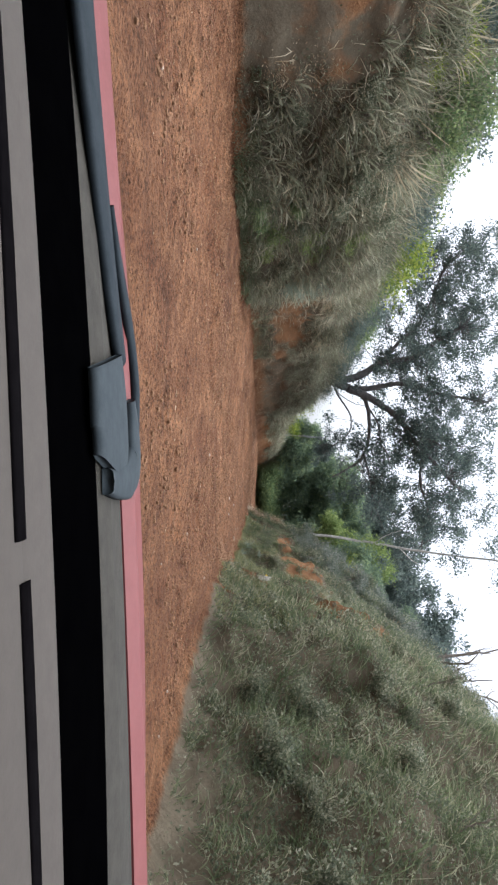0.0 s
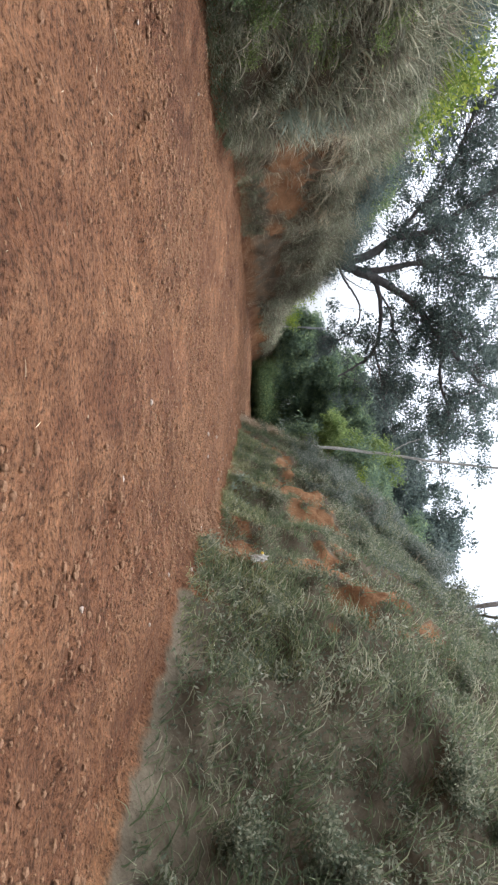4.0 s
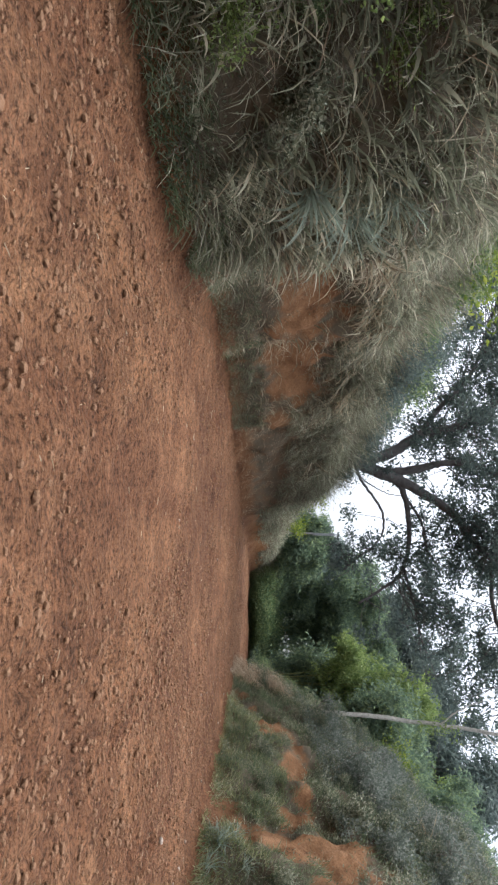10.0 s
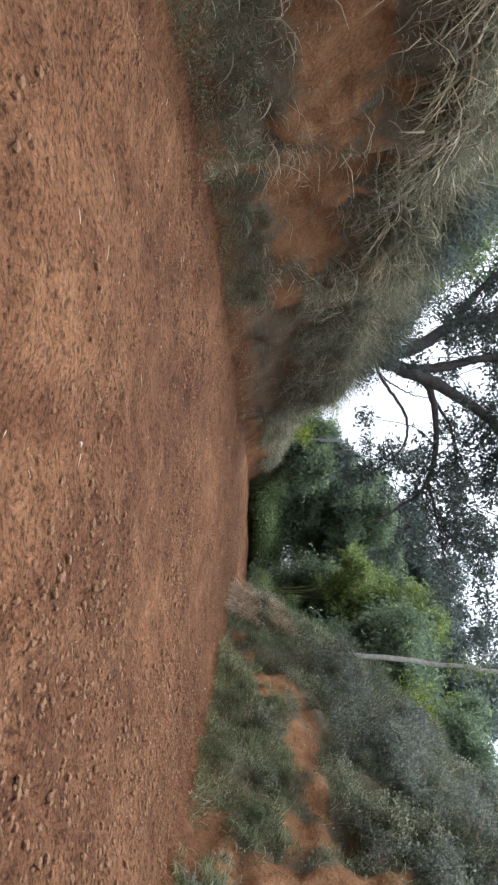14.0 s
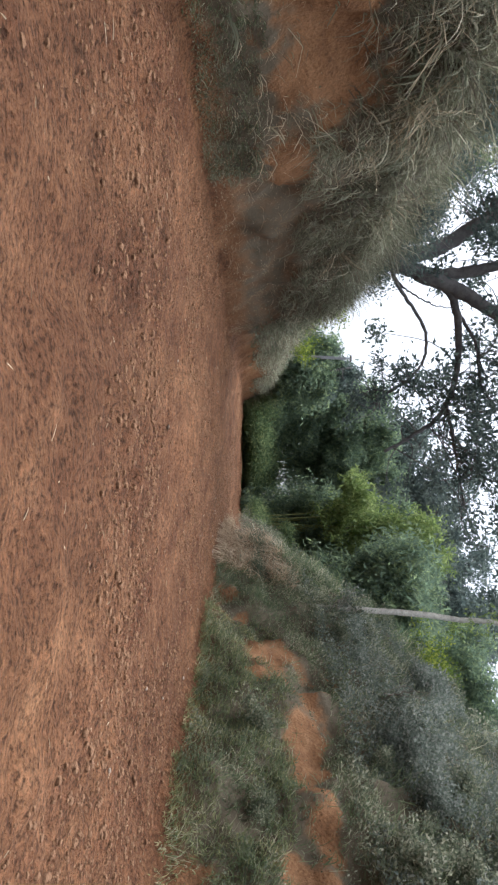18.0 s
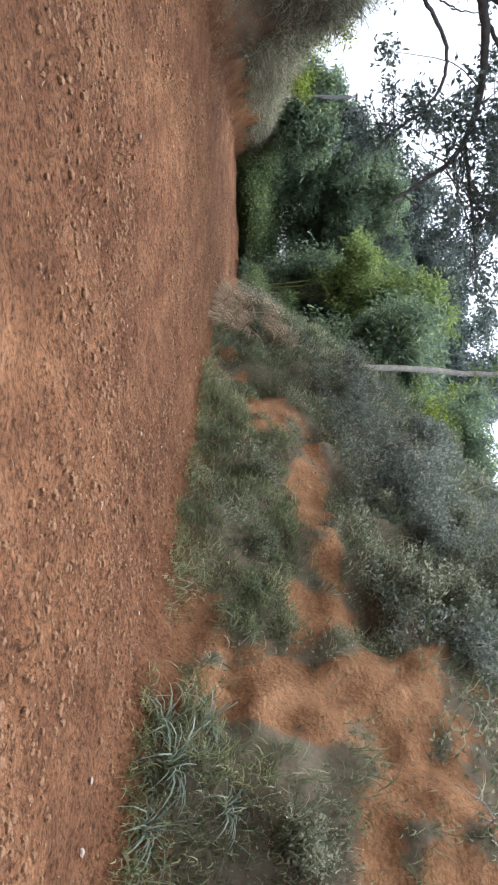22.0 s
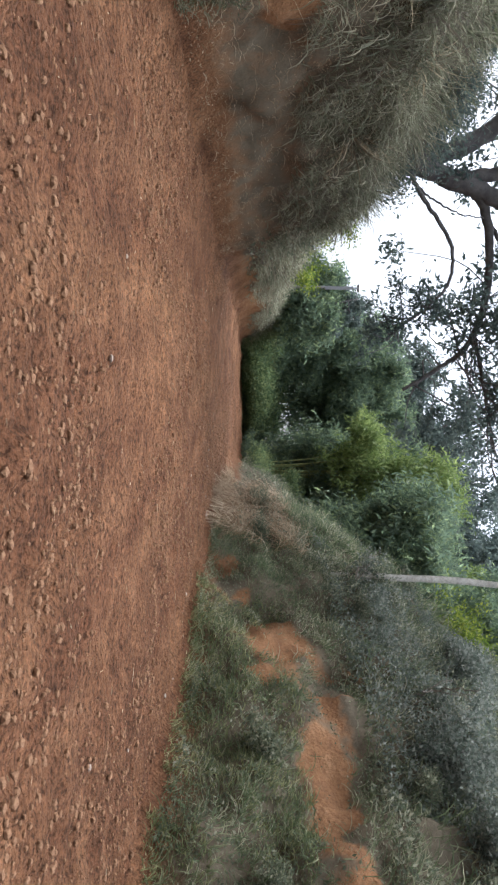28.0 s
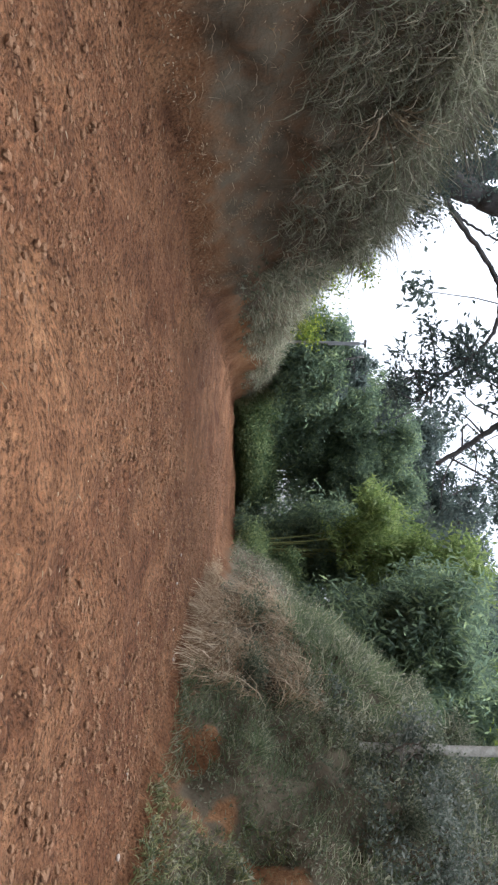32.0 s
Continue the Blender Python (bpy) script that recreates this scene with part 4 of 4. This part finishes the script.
    tagged(put("crown", mesh_of("crown", v, None, t), DARK_LEAF, tree), kind="stuff")
    # a climber's leaves round the stem
    c = np.array([np.array((4.75, 33.35, 7.3 + 0.25 * k)) - o + rng.normal(size=3) * 0.12 for k in range(6)])
    v, t = spray(c, 40, 0.16, 0.11, rng, hang=0.8)
    tagged(put("climber", mesh_of("climber", v, None, t), BRIGHT_LEAF, tree, "bright green climber leaves"), kind="stuff")


def bare_tree(x0, y0, seed, height):
    """A dead bush-like tree: thin stems fanning from one stool."""
    rng = np.random.default_rng(seed)
    _, z0, _ = bank(1, y0, x0 - float(right_x(y0)))
    tree = tagged(base_at("bare_tree", x0, y0, float(z0)), "leafless dead grey many-stemmed tree on the crest", "tree")
    ends = []
    for k in range(6):
        a, lean = k * 1.05 + rng.uniform(-0.3, 0.3), rng.uniform(0.12, 0.55)
        tip = np.array([np.cos(a) * lean, np.sin(a) * lean, 1.0]) * height * rng.uniform(0.5, 0.9)
        stem = limb_part("stem", [(0, 0, -0.2), tip * 0.4 + rng.normal(scale=0.1, size=3), tip * 0.75 + rng.normal(scale=0.12, size=3), tip], 0.06, 0.014, TWIG, tree, rng, 6)
        for _ in range(2):
            p = stem[int(rng.integers(5, len(stem) - 3))]
            q = p + (unit(rng.normal(size=3)) * 0.45 + (0, 0, 0.5)) * rng.uniform(0.8, 1.5)
            ends.append(limb_part("limb", [p, (p + q) / 2 + rng.normal(scale=0.08, size=3), q], 0.02, 0.007, TWIG, tree, rng, 5))
    starts = np.array([e[int(rng.integers(2, len(e)))] for e in ends for _ in range(3)])
    tagged(put("twigwork", mesh_of("twigwork", *twigs(starts, starts + rng.normal(size=starts.shape) * 0.25 + [0, 0, 0.2], 0.007, rng)), TWIG, tree), kind="stuff")


def far_tree(x0, y0, z0, height, width, mat, seed, label, leaf=0.26, clumps=120):
    rng = np.random.default_rng(seed)
    tree = tagged(base_at("tree", x0, y0, z0), label, "tree", "trees beyond the bend")
    trunk = limb_part("trunk", [(0, 0, -0.5), (0.2, 0, height * 0.35), (-0.1, 0.1, height * 0.75)], height * 0.022, height * 0.008, BARK, tree, rng)
    cs, ss = [], []
    for k in range(9):
        p = trunk[int(rng.integers(len(trunk) // 3, len(trunk)))]
        a = rng.uniform(0, 6.28)
        q = p + np.array([np.cos(a) * width * 0.35, np.sin(a) * width * 0.35, height * rng.uniform(0.08, 0.3)])
        line = limb_part("limb", [p, (p + q) / 2 + (0, 0, -0.02 * height), q], height * 0.009, height * 0.003, BARK, tree, rng)
        for _ in range(clumps // 9):
            s = line[int(rng.integers(len(line) // 3, len(line)))]
            ss.append(s), cs.append(s + rng.normal(size=3) * (width * 0.10, width * 0.10, height * 0.06))
    cs, ss = np.array(cs), np.array(ss)
    tagged(put("twigwork", mesh_of("twigwork", *twigs(ss, cs, 0.03, rng)), BARK, tree), kind="stuff")
    v, t = spray(cs, 70, width * 0.045, leaf, rng)
    tagged(put("crown", mesh_of("crown", v, None, t), mat, tree), kind="stuff")


def bamboo(x0, y0, z0, height, spread, mat, seed, count=13, skirt=64, label="dense green bamboo clump arching over the road"):
    """Arching culms with sprays of narrow hanging leaves."""
    rng = np.random.default_rng(seed)
    clump = tagged(base_at("bamboo_clump", x0, y0, z0), label, "bamboo", "bamboo grove at the bend")
    cs = []
    for k in range(count):
        a, far, h = rng.uniform(0, 6.28), spread * rng.uniform(0.25, 1.0), height * rng.uniform(0.55, 1.0)
        dx, dy = np.cos(a) * far, np.sin(a) * far * 0.8
        foot = np.array([np.cos(a), np.sin(a), 0]) * rng.uniform(0.1, 0.5)
        line = limb_part("culm", [foot - (0, 0, 0.3), foot + (dx * 0.12, dy * 0.12, h * 0.5), foot + (dx * 0.45, dy * 0.45, h * 0.88), foot + (dx * 0.8, dy * 0.8, h), foot + (dx, dy, h * 0.93)], 0.045, 0.008, CULM, clump, rng, 4, 0.0)
        for p in line[6 if skirt < 20 else 3:]:
            for _ in range(5):
                cs.append(p + rng.normal(size=3) * (0.38, 0.38, 0.34) + (0, 0, -0.1))
    for _ in range(skirt):
        a, u = rng.uniform(0, 6.28), rng.uniform(0.05, 0.85)
        out = np.array([np.cos(a), np.sin(a), 0])
        p = out * spread * rng.uniform(0.1, 0.45) + (0, 0, height * u)
        rise, reach = rng.uniform(0.1, 0.5), rng.uniform(0.7, 1.5)
        for k in range(5):
            w = k / 4
            cs.append(p + out * reach * w + (0, 0, rise * w - 0.75 * reach * w * w) + rng.normal(size=3) * 0.09)
    cs = np.array(cs)
    cs[:, 2] = np.abs(cs[:, 2])
    v, t = spray(cs, 26, 0.25, 0.30, rng, 0.27, 1.0)
    tagged(put("foliage", mesh_of("foliage", v, None, t), mat, clump), kind="stuff")


spreading_tree()
slim_tree()
bare_tree(7.1, 22.0, 33, 4.6)


def dead_branch(side, y0, d0, length, way, seed):
    """A pale dry branch caught on the bank."""
    rng = np.random.default_rng(seed)
    x, z, _ = bank(side, y0, d0)
    branch = tagged(base_at("dead_branch", float(x), y0, float(z)), "pale dry dead branch lying on the bank", "branch", "dead branches")
    way = np.array(way, float)
    stem = limb_part("stem", [(0, 0, -0.03), way * length * 0.5 + rng.normal(scale=0.06, size=3), way * length], 0.014, 0.006, TWIG, branch, rng)
    for _ in range(5):
        a = stem[int(rng.integers(3, len(stem)))]
        limb_part("twig", [a, a + way * 0.18 * length + rng.normal(scale=0.12, size=3), a + way * 0.33 * length + rng.normal(scale=0.2, size=3)], 0.007, 0.003, TWIG, branch, rng, 3)


for k, (side, y, d, length, way) in enumerate([(1, 24.2, 1.6, 1.2, (-0.5, -0.5, 0.5)), (1, 23.2, 1.3, 0.9, (-0.7, -0.3, -0.4)), (1, 26.5, 2.0, 1.1, (-0.4, -0.7, 0.4)), (1, 30.0, 1.4, 1.3, (-0.5, -0.6, 0.5)), (1, 33.0, 1.2, 1.0, (-0.6, -0.5, 0.3)), (-1, 13.2, 1.6, 1.3, (0.7, -0.4, 0.5)), (1, 12.5, 1.6, 1.1, (-0.4, -0.5, 0.6)), (1, 8.5, 1.4, 1.2, (-0.5, -0.4, 0.6))]):
    dead_branch(side, y, d, length, way, 600 + k)


for k, (x, y, h, s, m) in enumerate([
    (0.0, 55, 2.8, 1.6, BAMBOO_LEAF), (1.7, 59.6, 5.6, 1.9, BAMBOO_LEAF), (3.9, 62.2, 8.2, 2.5, BAMBOO_LEAF), (6.9, 64.3, 10.1, 3.0, BAMBOO_LEAF),
    (9.8, 61.5, 11.0, 3.2, BAMBOO_LEAF), (12.8, 52.5, 8.6, 3.0, BAMBOO_LEAF), (8.4, 53.8, 11.0, 2.6, BRIGHT_LEAF), (10.4, 49.0, 6.4, 2.6, BAMBOO_LEAF), (14.5, 48.0, 8.5, 3.0, BAMBOO_LEAF), (17.0, 54.0, 10.0, 3.2, BRIGHT_LEAF), (4.2, 64, 8.0, 2.8, BAMBOO_LEAF), (13.5, 66, 13, 3.6, BAMBOO_LEAF), (9.4, 45.5, 4.6, 2.2, BAMBOO_LEAF), (9.0, 55.5, 6.5, 2.4, BAMBOO_LEAF)]):
    bamboo(x, y, height_at(x, y), h, s, m, 400 + k, skirt=8 if m == BRIGHT_LEAF else 64)
for k, (x, y, h, w, m) in enumerate([(-0.1, 55, 5.2, 3.0, DARK_LEAF), (12, 72, 18, 8, DARK_LEAF), (17, 66, 17, 8, DARK_LEAF), (8.5, 76, 15, 8, DARK_LEAF), (22, 58, 15, 8, DARK_LEAF), (24, 72, 19, 10, DARK_LEAF), (18.5, 60, 16.5, 8, DARK_LEAF), (14.5, 62, 15.5, 7, DARK_LEAF), (13.2, 63.5, 8.5, 6, DARK_LEAF)]):
    far_tree(x, y, height_at(x, y), h, w, m, 500 + k, "tall dark green tree behind the bamboo" if h > 6 else "small dark tree beside the utility pole", 0.2 if h < 6 else 0.4, 110 if h < 6 else 260)


# ---- posts and poles ----
def wooden_post():
    x, y = -8.62, 12.0
    v, q, t = tube([(0, 0, -0.3), (0.01, 0, 0.3), (0.03, 0.01, 0.75)], [0.07, 0.065, 0.06], 8)
    ob = put("wooden_post", mesh_of("wooden_post", v, q, t), POST)
    ob.location = (x, y, height_at(x, y))
    tagged(ob, "weathered grey wooden post stump on the bank", "post")


def utility_pole():
    x, y = -0.78, 52.0
    z = height_at(x, y)
    pole = tagged(base_at("utility_pole", x, y, z), "slim grey utility pole with a short crossbar on top", "pole")
    v, q, t = tube([(0, 0, -0.5), (0, 0, 2), (0.03, 0, 7.25 - z)], [0.06, 0.055, 0.045], 10)
    put("shaft", mesh_of("shaft", v, q, t, smooth=True), METAL, pole)
    for name, at, size, label in (("cap", (0.03, 0, 7.27 - z), (0.34, 0.1, 0.09), "dark crossbar at the pole's top"), ("sleeve", (0.03, 0, 6.4 - z), (0.15, 0.15, 1.3), "pale sleeve round the upper pole")):
        bm = bmesh.new()
        bmesh.ops.create_cube(bm, size=1, matrix=Matrix.Translation(at) @ Matrix.Diagonal((*size, 1)))
        bmesh.ops.bevel(bm, geom=bm.edges[:], offset=0.025, segments=2, affect="EDGES")
        part(name, bm, BARK if name == "cap" else METAL, pole, label)


wooden_post()
utility_pole()


# ---- stones, clods and litter on the road ----
def lump(seed, flat=0.7):
    rng = np.random.default_rng(seed)
    bm = bmesh.new()
    bmesh.ops.create_icosphere(bm, subdivisions=1, radius=1)
    for v in bm.verts:
        v.co *= rng.uniform(0.7, 1.15)
        v.co.z *= flat
    me = bpy.data.meshes.new("stone")
    bm.to_mesh(me)
    bm.free()
    return me


def road_clods():
    rng = np.random.default_rng(61)
    src = lump(1, 0.75)
    base = np.array([v.co for v in src.vertices])
    tri = np.array([p.vertices for p in src.polygons])
    bpy.data.meshes.remove(src)
    n = 52000
    y = 1.5 + 46 * rng.random(n) ** 1.15
    u = rng.random(n)
    x = left_x(y) + 0.1 + (right_x(y) - left_x(y) + 0.2) * u
    ok = field(x * 0.7, y * 0.45, 38) + 0.3 * rng.random(n) > 0.55
    x, y = x[ok], y[ok]
    n = len(x)
    s = 0.009 + 0.021 * rng.random(n) ** 2.4
    z = road_z(y) + road_shape(x, y) + s * 0.25
    turn = rng.uniform(0, 6.28, n)
    c, d = np.cos(turn)[:, None], np.sin(turn)[:, None]
    st = rng.uniform(0.7, 1.4, (n, 1))
    V = np.stack([(base[:, 0] * c - base[:, 1] * d) * st, base[:, 0] * d + base[:, 1] * c, np.broadcast_to(base[:, 2], (n, len(base)))], -1) * s[:, None, None]
    V = V + np.stack([x, y, z], 1)[:, None]
    T = (tri[None] + np.arange(n)[:, None, None] * len(base)).reshape(-1, 3)
    tagged(put("clods", mesh_of("clods", V.reshape(-1, 3), None, T), CLOD), "loose red clay clods strewn over the road", "clods", kind="stuff")
    k = 1500
    yb, db = rng.uniform(14.5, 20, k), rng.uniform(-0.5, 0.6, k)
    xb, zb, _ = bank(1, yb, np.maximum(db, 0.02))
    xb = np.where(db < 0, right_x(yb) + db, xb)
    zb = np.where(db < 0, road_z(yb) + road_shape(xb, yb), zb)
    sb = 0.012 + 0.035 * rng.random(k) ** 2.5
    V = base[None] * sb[:, None, None] * rng.uniform(0.7, 1.3, (k, 1, 3)) * [1, 1, 1.6] + np.stack([xb, yb, zb], 1)[:, None]
    T = (tri[None] + np.arange(k)[:, None, None] * len(base)).reshape(-1, 3)
    tagged(put("berm_clods", mesh_of("berm_clods", V.reshape(-1, 3), None, T), CLOD), "crumbled red clay heaped along the verge", "clods", kind="stuff")
    m = 1700
    y = 1.5 + 40 * rng.random(m)
    x = left_x(y) + (right_x(y) - left_x(y)) * rng.random(m)
    a = rng.uniform(0, 6.28, m)
    p = np.stack([x, y, road_z(y) + road_shape(x, y) + 0.006], 1)
    v, q, t = blades(p, np.stack([np.cos(a), np.sin(a), np.full(m, 0.12)], 1), 0.025 + 0.11 * rng.random(m) ** 2.5, np.full(m, 0.005), 0.12, rng)
    tagged(put("straw_litter", mesh_of("straw_litter", v, q, t), STRAW), "bits of dry straw trodden into the road", "straw", kind="stuff")


def stones():
    rng = np.random.default_rng(62)
    kinds = [lump(70 + k) for k in range(4)]
    spots = [(1.84, 19.0, 0.05), (1.92, 17.2, 0.05), (1.52, 17.4, 0.05), (3.02, 16.2, 0.06), (2.84, 19.3, 0.05), (-2.4, 8.25, 0.03), (-3.0, 5.3, 0.03), (2.9, 13.9, 0.05), (-3.05, 31.7, 0.12)]
    for _ in range(46):
        y = rng.uniform(4, 36)
        edge = rng.random() < 0.6
        x = float(right_x(y)) - abs(rng.normal(scale=0.5)) - 0.1 if edge else rng.uniform(float(left_x(y)) + 0.3, float(right_x(y)) - 0.3)
        spots.append((x, y, rng.uniform(0.015, 0.04)))
    for x, y, s in spots:
        me = kinds[int(rng.integers(4))]
        if not me.materials:
            me.materials.append(STONE)
        ob = new("stone", me)
        ob.matrix_world = pose(x, y, height_at(x, y) + s * 0.35, 0, 0, rng.uniform(0, 360)) @ Matrix.Diagonal((s, s * 0.8, s * 0.75, 1))
        tagged(ob, "small pale stone lying on the red soil", "stone", "stones on the road")


def litter():
    """A crumpled white bag with a yellow wrapper."""
    y = 15.05
    x, z, _ = (float(v) for v in bank(1, y, 0.55))
    bag = tagged(base_at("plastic_bag", x, y, z), "crumpled white plastic bag lying on the verge", "litter")
    for name, mat, off, size in (("film", PLASTIC, (-0.06, 0, 0.11), (0.07, 0.10, 0.16)), ("wrapper", YELLOW, (-0.12, 0.05, 0.14), (0.03, 0.05, 0.03)), ("film", PLASTIC, (-0.10, -0.14, 0.03), (0.06, 0.10, 0.11))):
        bm = bmesh.new()
        bmesh.ops.create_icosphere(bm, subdivisions=3, radius=1)
        for v in bm.verts:
            v.co *= 0.75 + 0.5 * noise.noise(v.co * 2.3 + Vector(off) * 20) + 0.15 * noise.noise(v.co * 7)
            v.co = Vector((v.co.x * size[0] + off[0], v.co.y * size[1] + off[1], v.co.z * size[2] + off[2]))
        part(name, bm, mat, bag)


road_clods()
stones()
litter()


# ---- the red car whose front the walk sets out from ----
def car_front():
    car = new("red_car")
    car.matrix_world = pose(0.05, 0, EYE, 0, -6, 0)
    tagged(car, "faded red car with beige dashboard and dusty wiper", "car")

    def sheet(name, mat, lines, thick, label="", reach=0.86):
        """A strip across the car: lines of depth, height and fall towards the sides."""
        xs = np.linspace(-reach, reach, 41)
        top = np.array([[(x, d - 0.06 * (x / reach) ** 2, h - f * (x / reach) ** 2) for x in xs] for d, h, f in lines])
        low = top - [0, 0, thick]
        n, w = len(lines), len(xs)
        V = np.concatenate([top.reshape(-1, 3), low.reshape(-1, 3)])
        i = (np.arange(n - 1)[:, None] * w + np.arange(w - 1)).ravel()
        q = [np.stack([i, i + 1, i + w + 1, i + w], 1), np.stack([i, i + w, i + w + 1, i + 1], 1) + n * w]
        e = np.arange(w - 1)
        q += [np.stack([e, e + n * w, e + 1 + n * w, e + 1], 1), np.stack([e, e + 1, e + 1 + n * w, e + n * w], 1) + (n - 1) * w]
        f = np.arange(n - 1) * w
        q += [np.stack([f, f + w, f + w + n * w, f + n * w], 1), np.stack([f, f + n * w, f + w + n * w, f + w], 1) + w - 1]
        return put(name, mesh_of(name, V, np.concatenate(q), smooth=False), mat, car, label)

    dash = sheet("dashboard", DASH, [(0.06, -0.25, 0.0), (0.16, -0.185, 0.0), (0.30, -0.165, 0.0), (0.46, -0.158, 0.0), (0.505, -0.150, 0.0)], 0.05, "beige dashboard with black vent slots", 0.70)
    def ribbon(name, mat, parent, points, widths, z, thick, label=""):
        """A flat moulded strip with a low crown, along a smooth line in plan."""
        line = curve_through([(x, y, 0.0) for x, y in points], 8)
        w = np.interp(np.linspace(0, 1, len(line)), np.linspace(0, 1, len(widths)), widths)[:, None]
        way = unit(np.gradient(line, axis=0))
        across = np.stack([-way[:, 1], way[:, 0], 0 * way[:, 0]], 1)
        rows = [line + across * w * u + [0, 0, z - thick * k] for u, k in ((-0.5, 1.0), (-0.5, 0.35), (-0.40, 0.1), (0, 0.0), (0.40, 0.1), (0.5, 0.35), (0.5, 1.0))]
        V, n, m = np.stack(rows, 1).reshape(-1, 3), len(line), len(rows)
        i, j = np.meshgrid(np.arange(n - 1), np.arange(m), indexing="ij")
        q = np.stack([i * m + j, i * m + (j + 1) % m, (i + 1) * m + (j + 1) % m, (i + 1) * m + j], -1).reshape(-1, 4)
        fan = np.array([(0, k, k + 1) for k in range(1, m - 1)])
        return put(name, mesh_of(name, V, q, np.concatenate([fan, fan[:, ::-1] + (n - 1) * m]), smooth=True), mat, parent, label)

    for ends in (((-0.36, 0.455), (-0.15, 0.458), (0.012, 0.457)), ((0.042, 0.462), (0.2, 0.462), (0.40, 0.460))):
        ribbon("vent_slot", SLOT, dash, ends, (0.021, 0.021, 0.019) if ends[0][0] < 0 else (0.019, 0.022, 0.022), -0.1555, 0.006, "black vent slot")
    sheet("screen_border", RUBBER, [(0.51, -0.152, 0.0), (0.56, -0.145, 0.004), (0.61, -0.139, 0.012)], 0.06, "black border under the windscreen", 0.76)
    sheet("cowl", COWL, [(0.612, -0.141, 0.014), (0.66, -0.137, 0.012), (0.735, -0.143, 0.006)], 0.05, "dusty grey cowl", 0.80)
    sheet("bonnet", RED_PAINT, [(0.74, -0.142, 0.004), (0.78, -0.1345, 0.004), (0.9, -0.148, 0.03), (1.1, -0.19, 0.05), (1.3, -0.26, 0.07), (1.42, -0.36, 0.09)], 0.03, "faded red bonnet", 0.82)
    sheet("nose", RED_PAINT, [(1.40, -0.38, 0.09), (1.46, -0.5, 0.08), (1.47, -0.72, 0.07)], 0.05, "", 0.82)
    for s in (-1, 1):
        bm = bmesh.new()
        bmesh.ops.create_cube(bm, size=1, matrix=Matrix.Translation((s * 0.78, 0.55, -0.55)) @ Matrix.Diagonal((0.06, 1.7, 0.5, 1)))
        bmesh.ops.bevel(bm, geom=bm.edges[:], offset=0.025, segments=3, affect="EDGES")
        part("wing", bm, RED_PAINT, car)
        v, q, t = tube([(s * 0.62, 0.95, -0.79), (s * 0.65, 0.95, -0.79), (s * 0.77, 0.95, -0.79), (s * 0.80, 0.95, -0.79)], [0.24, 0.27, 0.27, 0.24], 28)
        put("wheel", mesh_of("wheel", v, q, t), TYRE, car)
    # out-of-view roof and pillars, added to keep sky light off the dashboard
    roof_lines = [(-1.3, 0.24, 0.05), (-0.8, 0.30, 0.05), (-0.2, 0.32, 0.05), (0.12, 0.30, 0.05), (0.22, 0.27, 0.05)]
    sheet("unseen_roof", RED_PAINT, roof_lines, 0.04, "", 0.66)
    for x in (-1, 1):
        line = curve_through([(x * 0.66, 0.17, 0.23), (x * 0.70, 0.35, 0.06), (x * 0.77, 0.58, -0.17)], 5)
        v, q, t = tube(line, np.linspace(0.03, 0.045, len(line)), 8)
        put("unseen_pillar", mesh_of("unseen_pillar", v, q, t, smooth=True), RED_PAINT, car)
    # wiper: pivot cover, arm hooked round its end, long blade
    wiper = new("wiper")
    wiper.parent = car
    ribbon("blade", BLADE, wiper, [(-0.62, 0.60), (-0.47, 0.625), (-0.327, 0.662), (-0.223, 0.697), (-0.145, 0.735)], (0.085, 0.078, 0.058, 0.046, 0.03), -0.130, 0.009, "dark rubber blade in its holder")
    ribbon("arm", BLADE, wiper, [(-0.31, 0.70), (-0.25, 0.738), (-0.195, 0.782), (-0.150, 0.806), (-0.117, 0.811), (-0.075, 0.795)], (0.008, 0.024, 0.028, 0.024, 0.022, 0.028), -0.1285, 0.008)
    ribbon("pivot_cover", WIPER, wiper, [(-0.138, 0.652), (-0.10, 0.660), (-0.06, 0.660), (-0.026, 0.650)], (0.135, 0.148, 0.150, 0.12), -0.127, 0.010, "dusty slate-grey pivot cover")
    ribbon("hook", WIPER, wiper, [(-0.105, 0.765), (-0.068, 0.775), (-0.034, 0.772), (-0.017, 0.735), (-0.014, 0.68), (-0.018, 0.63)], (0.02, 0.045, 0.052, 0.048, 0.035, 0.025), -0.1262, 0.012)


car_front()
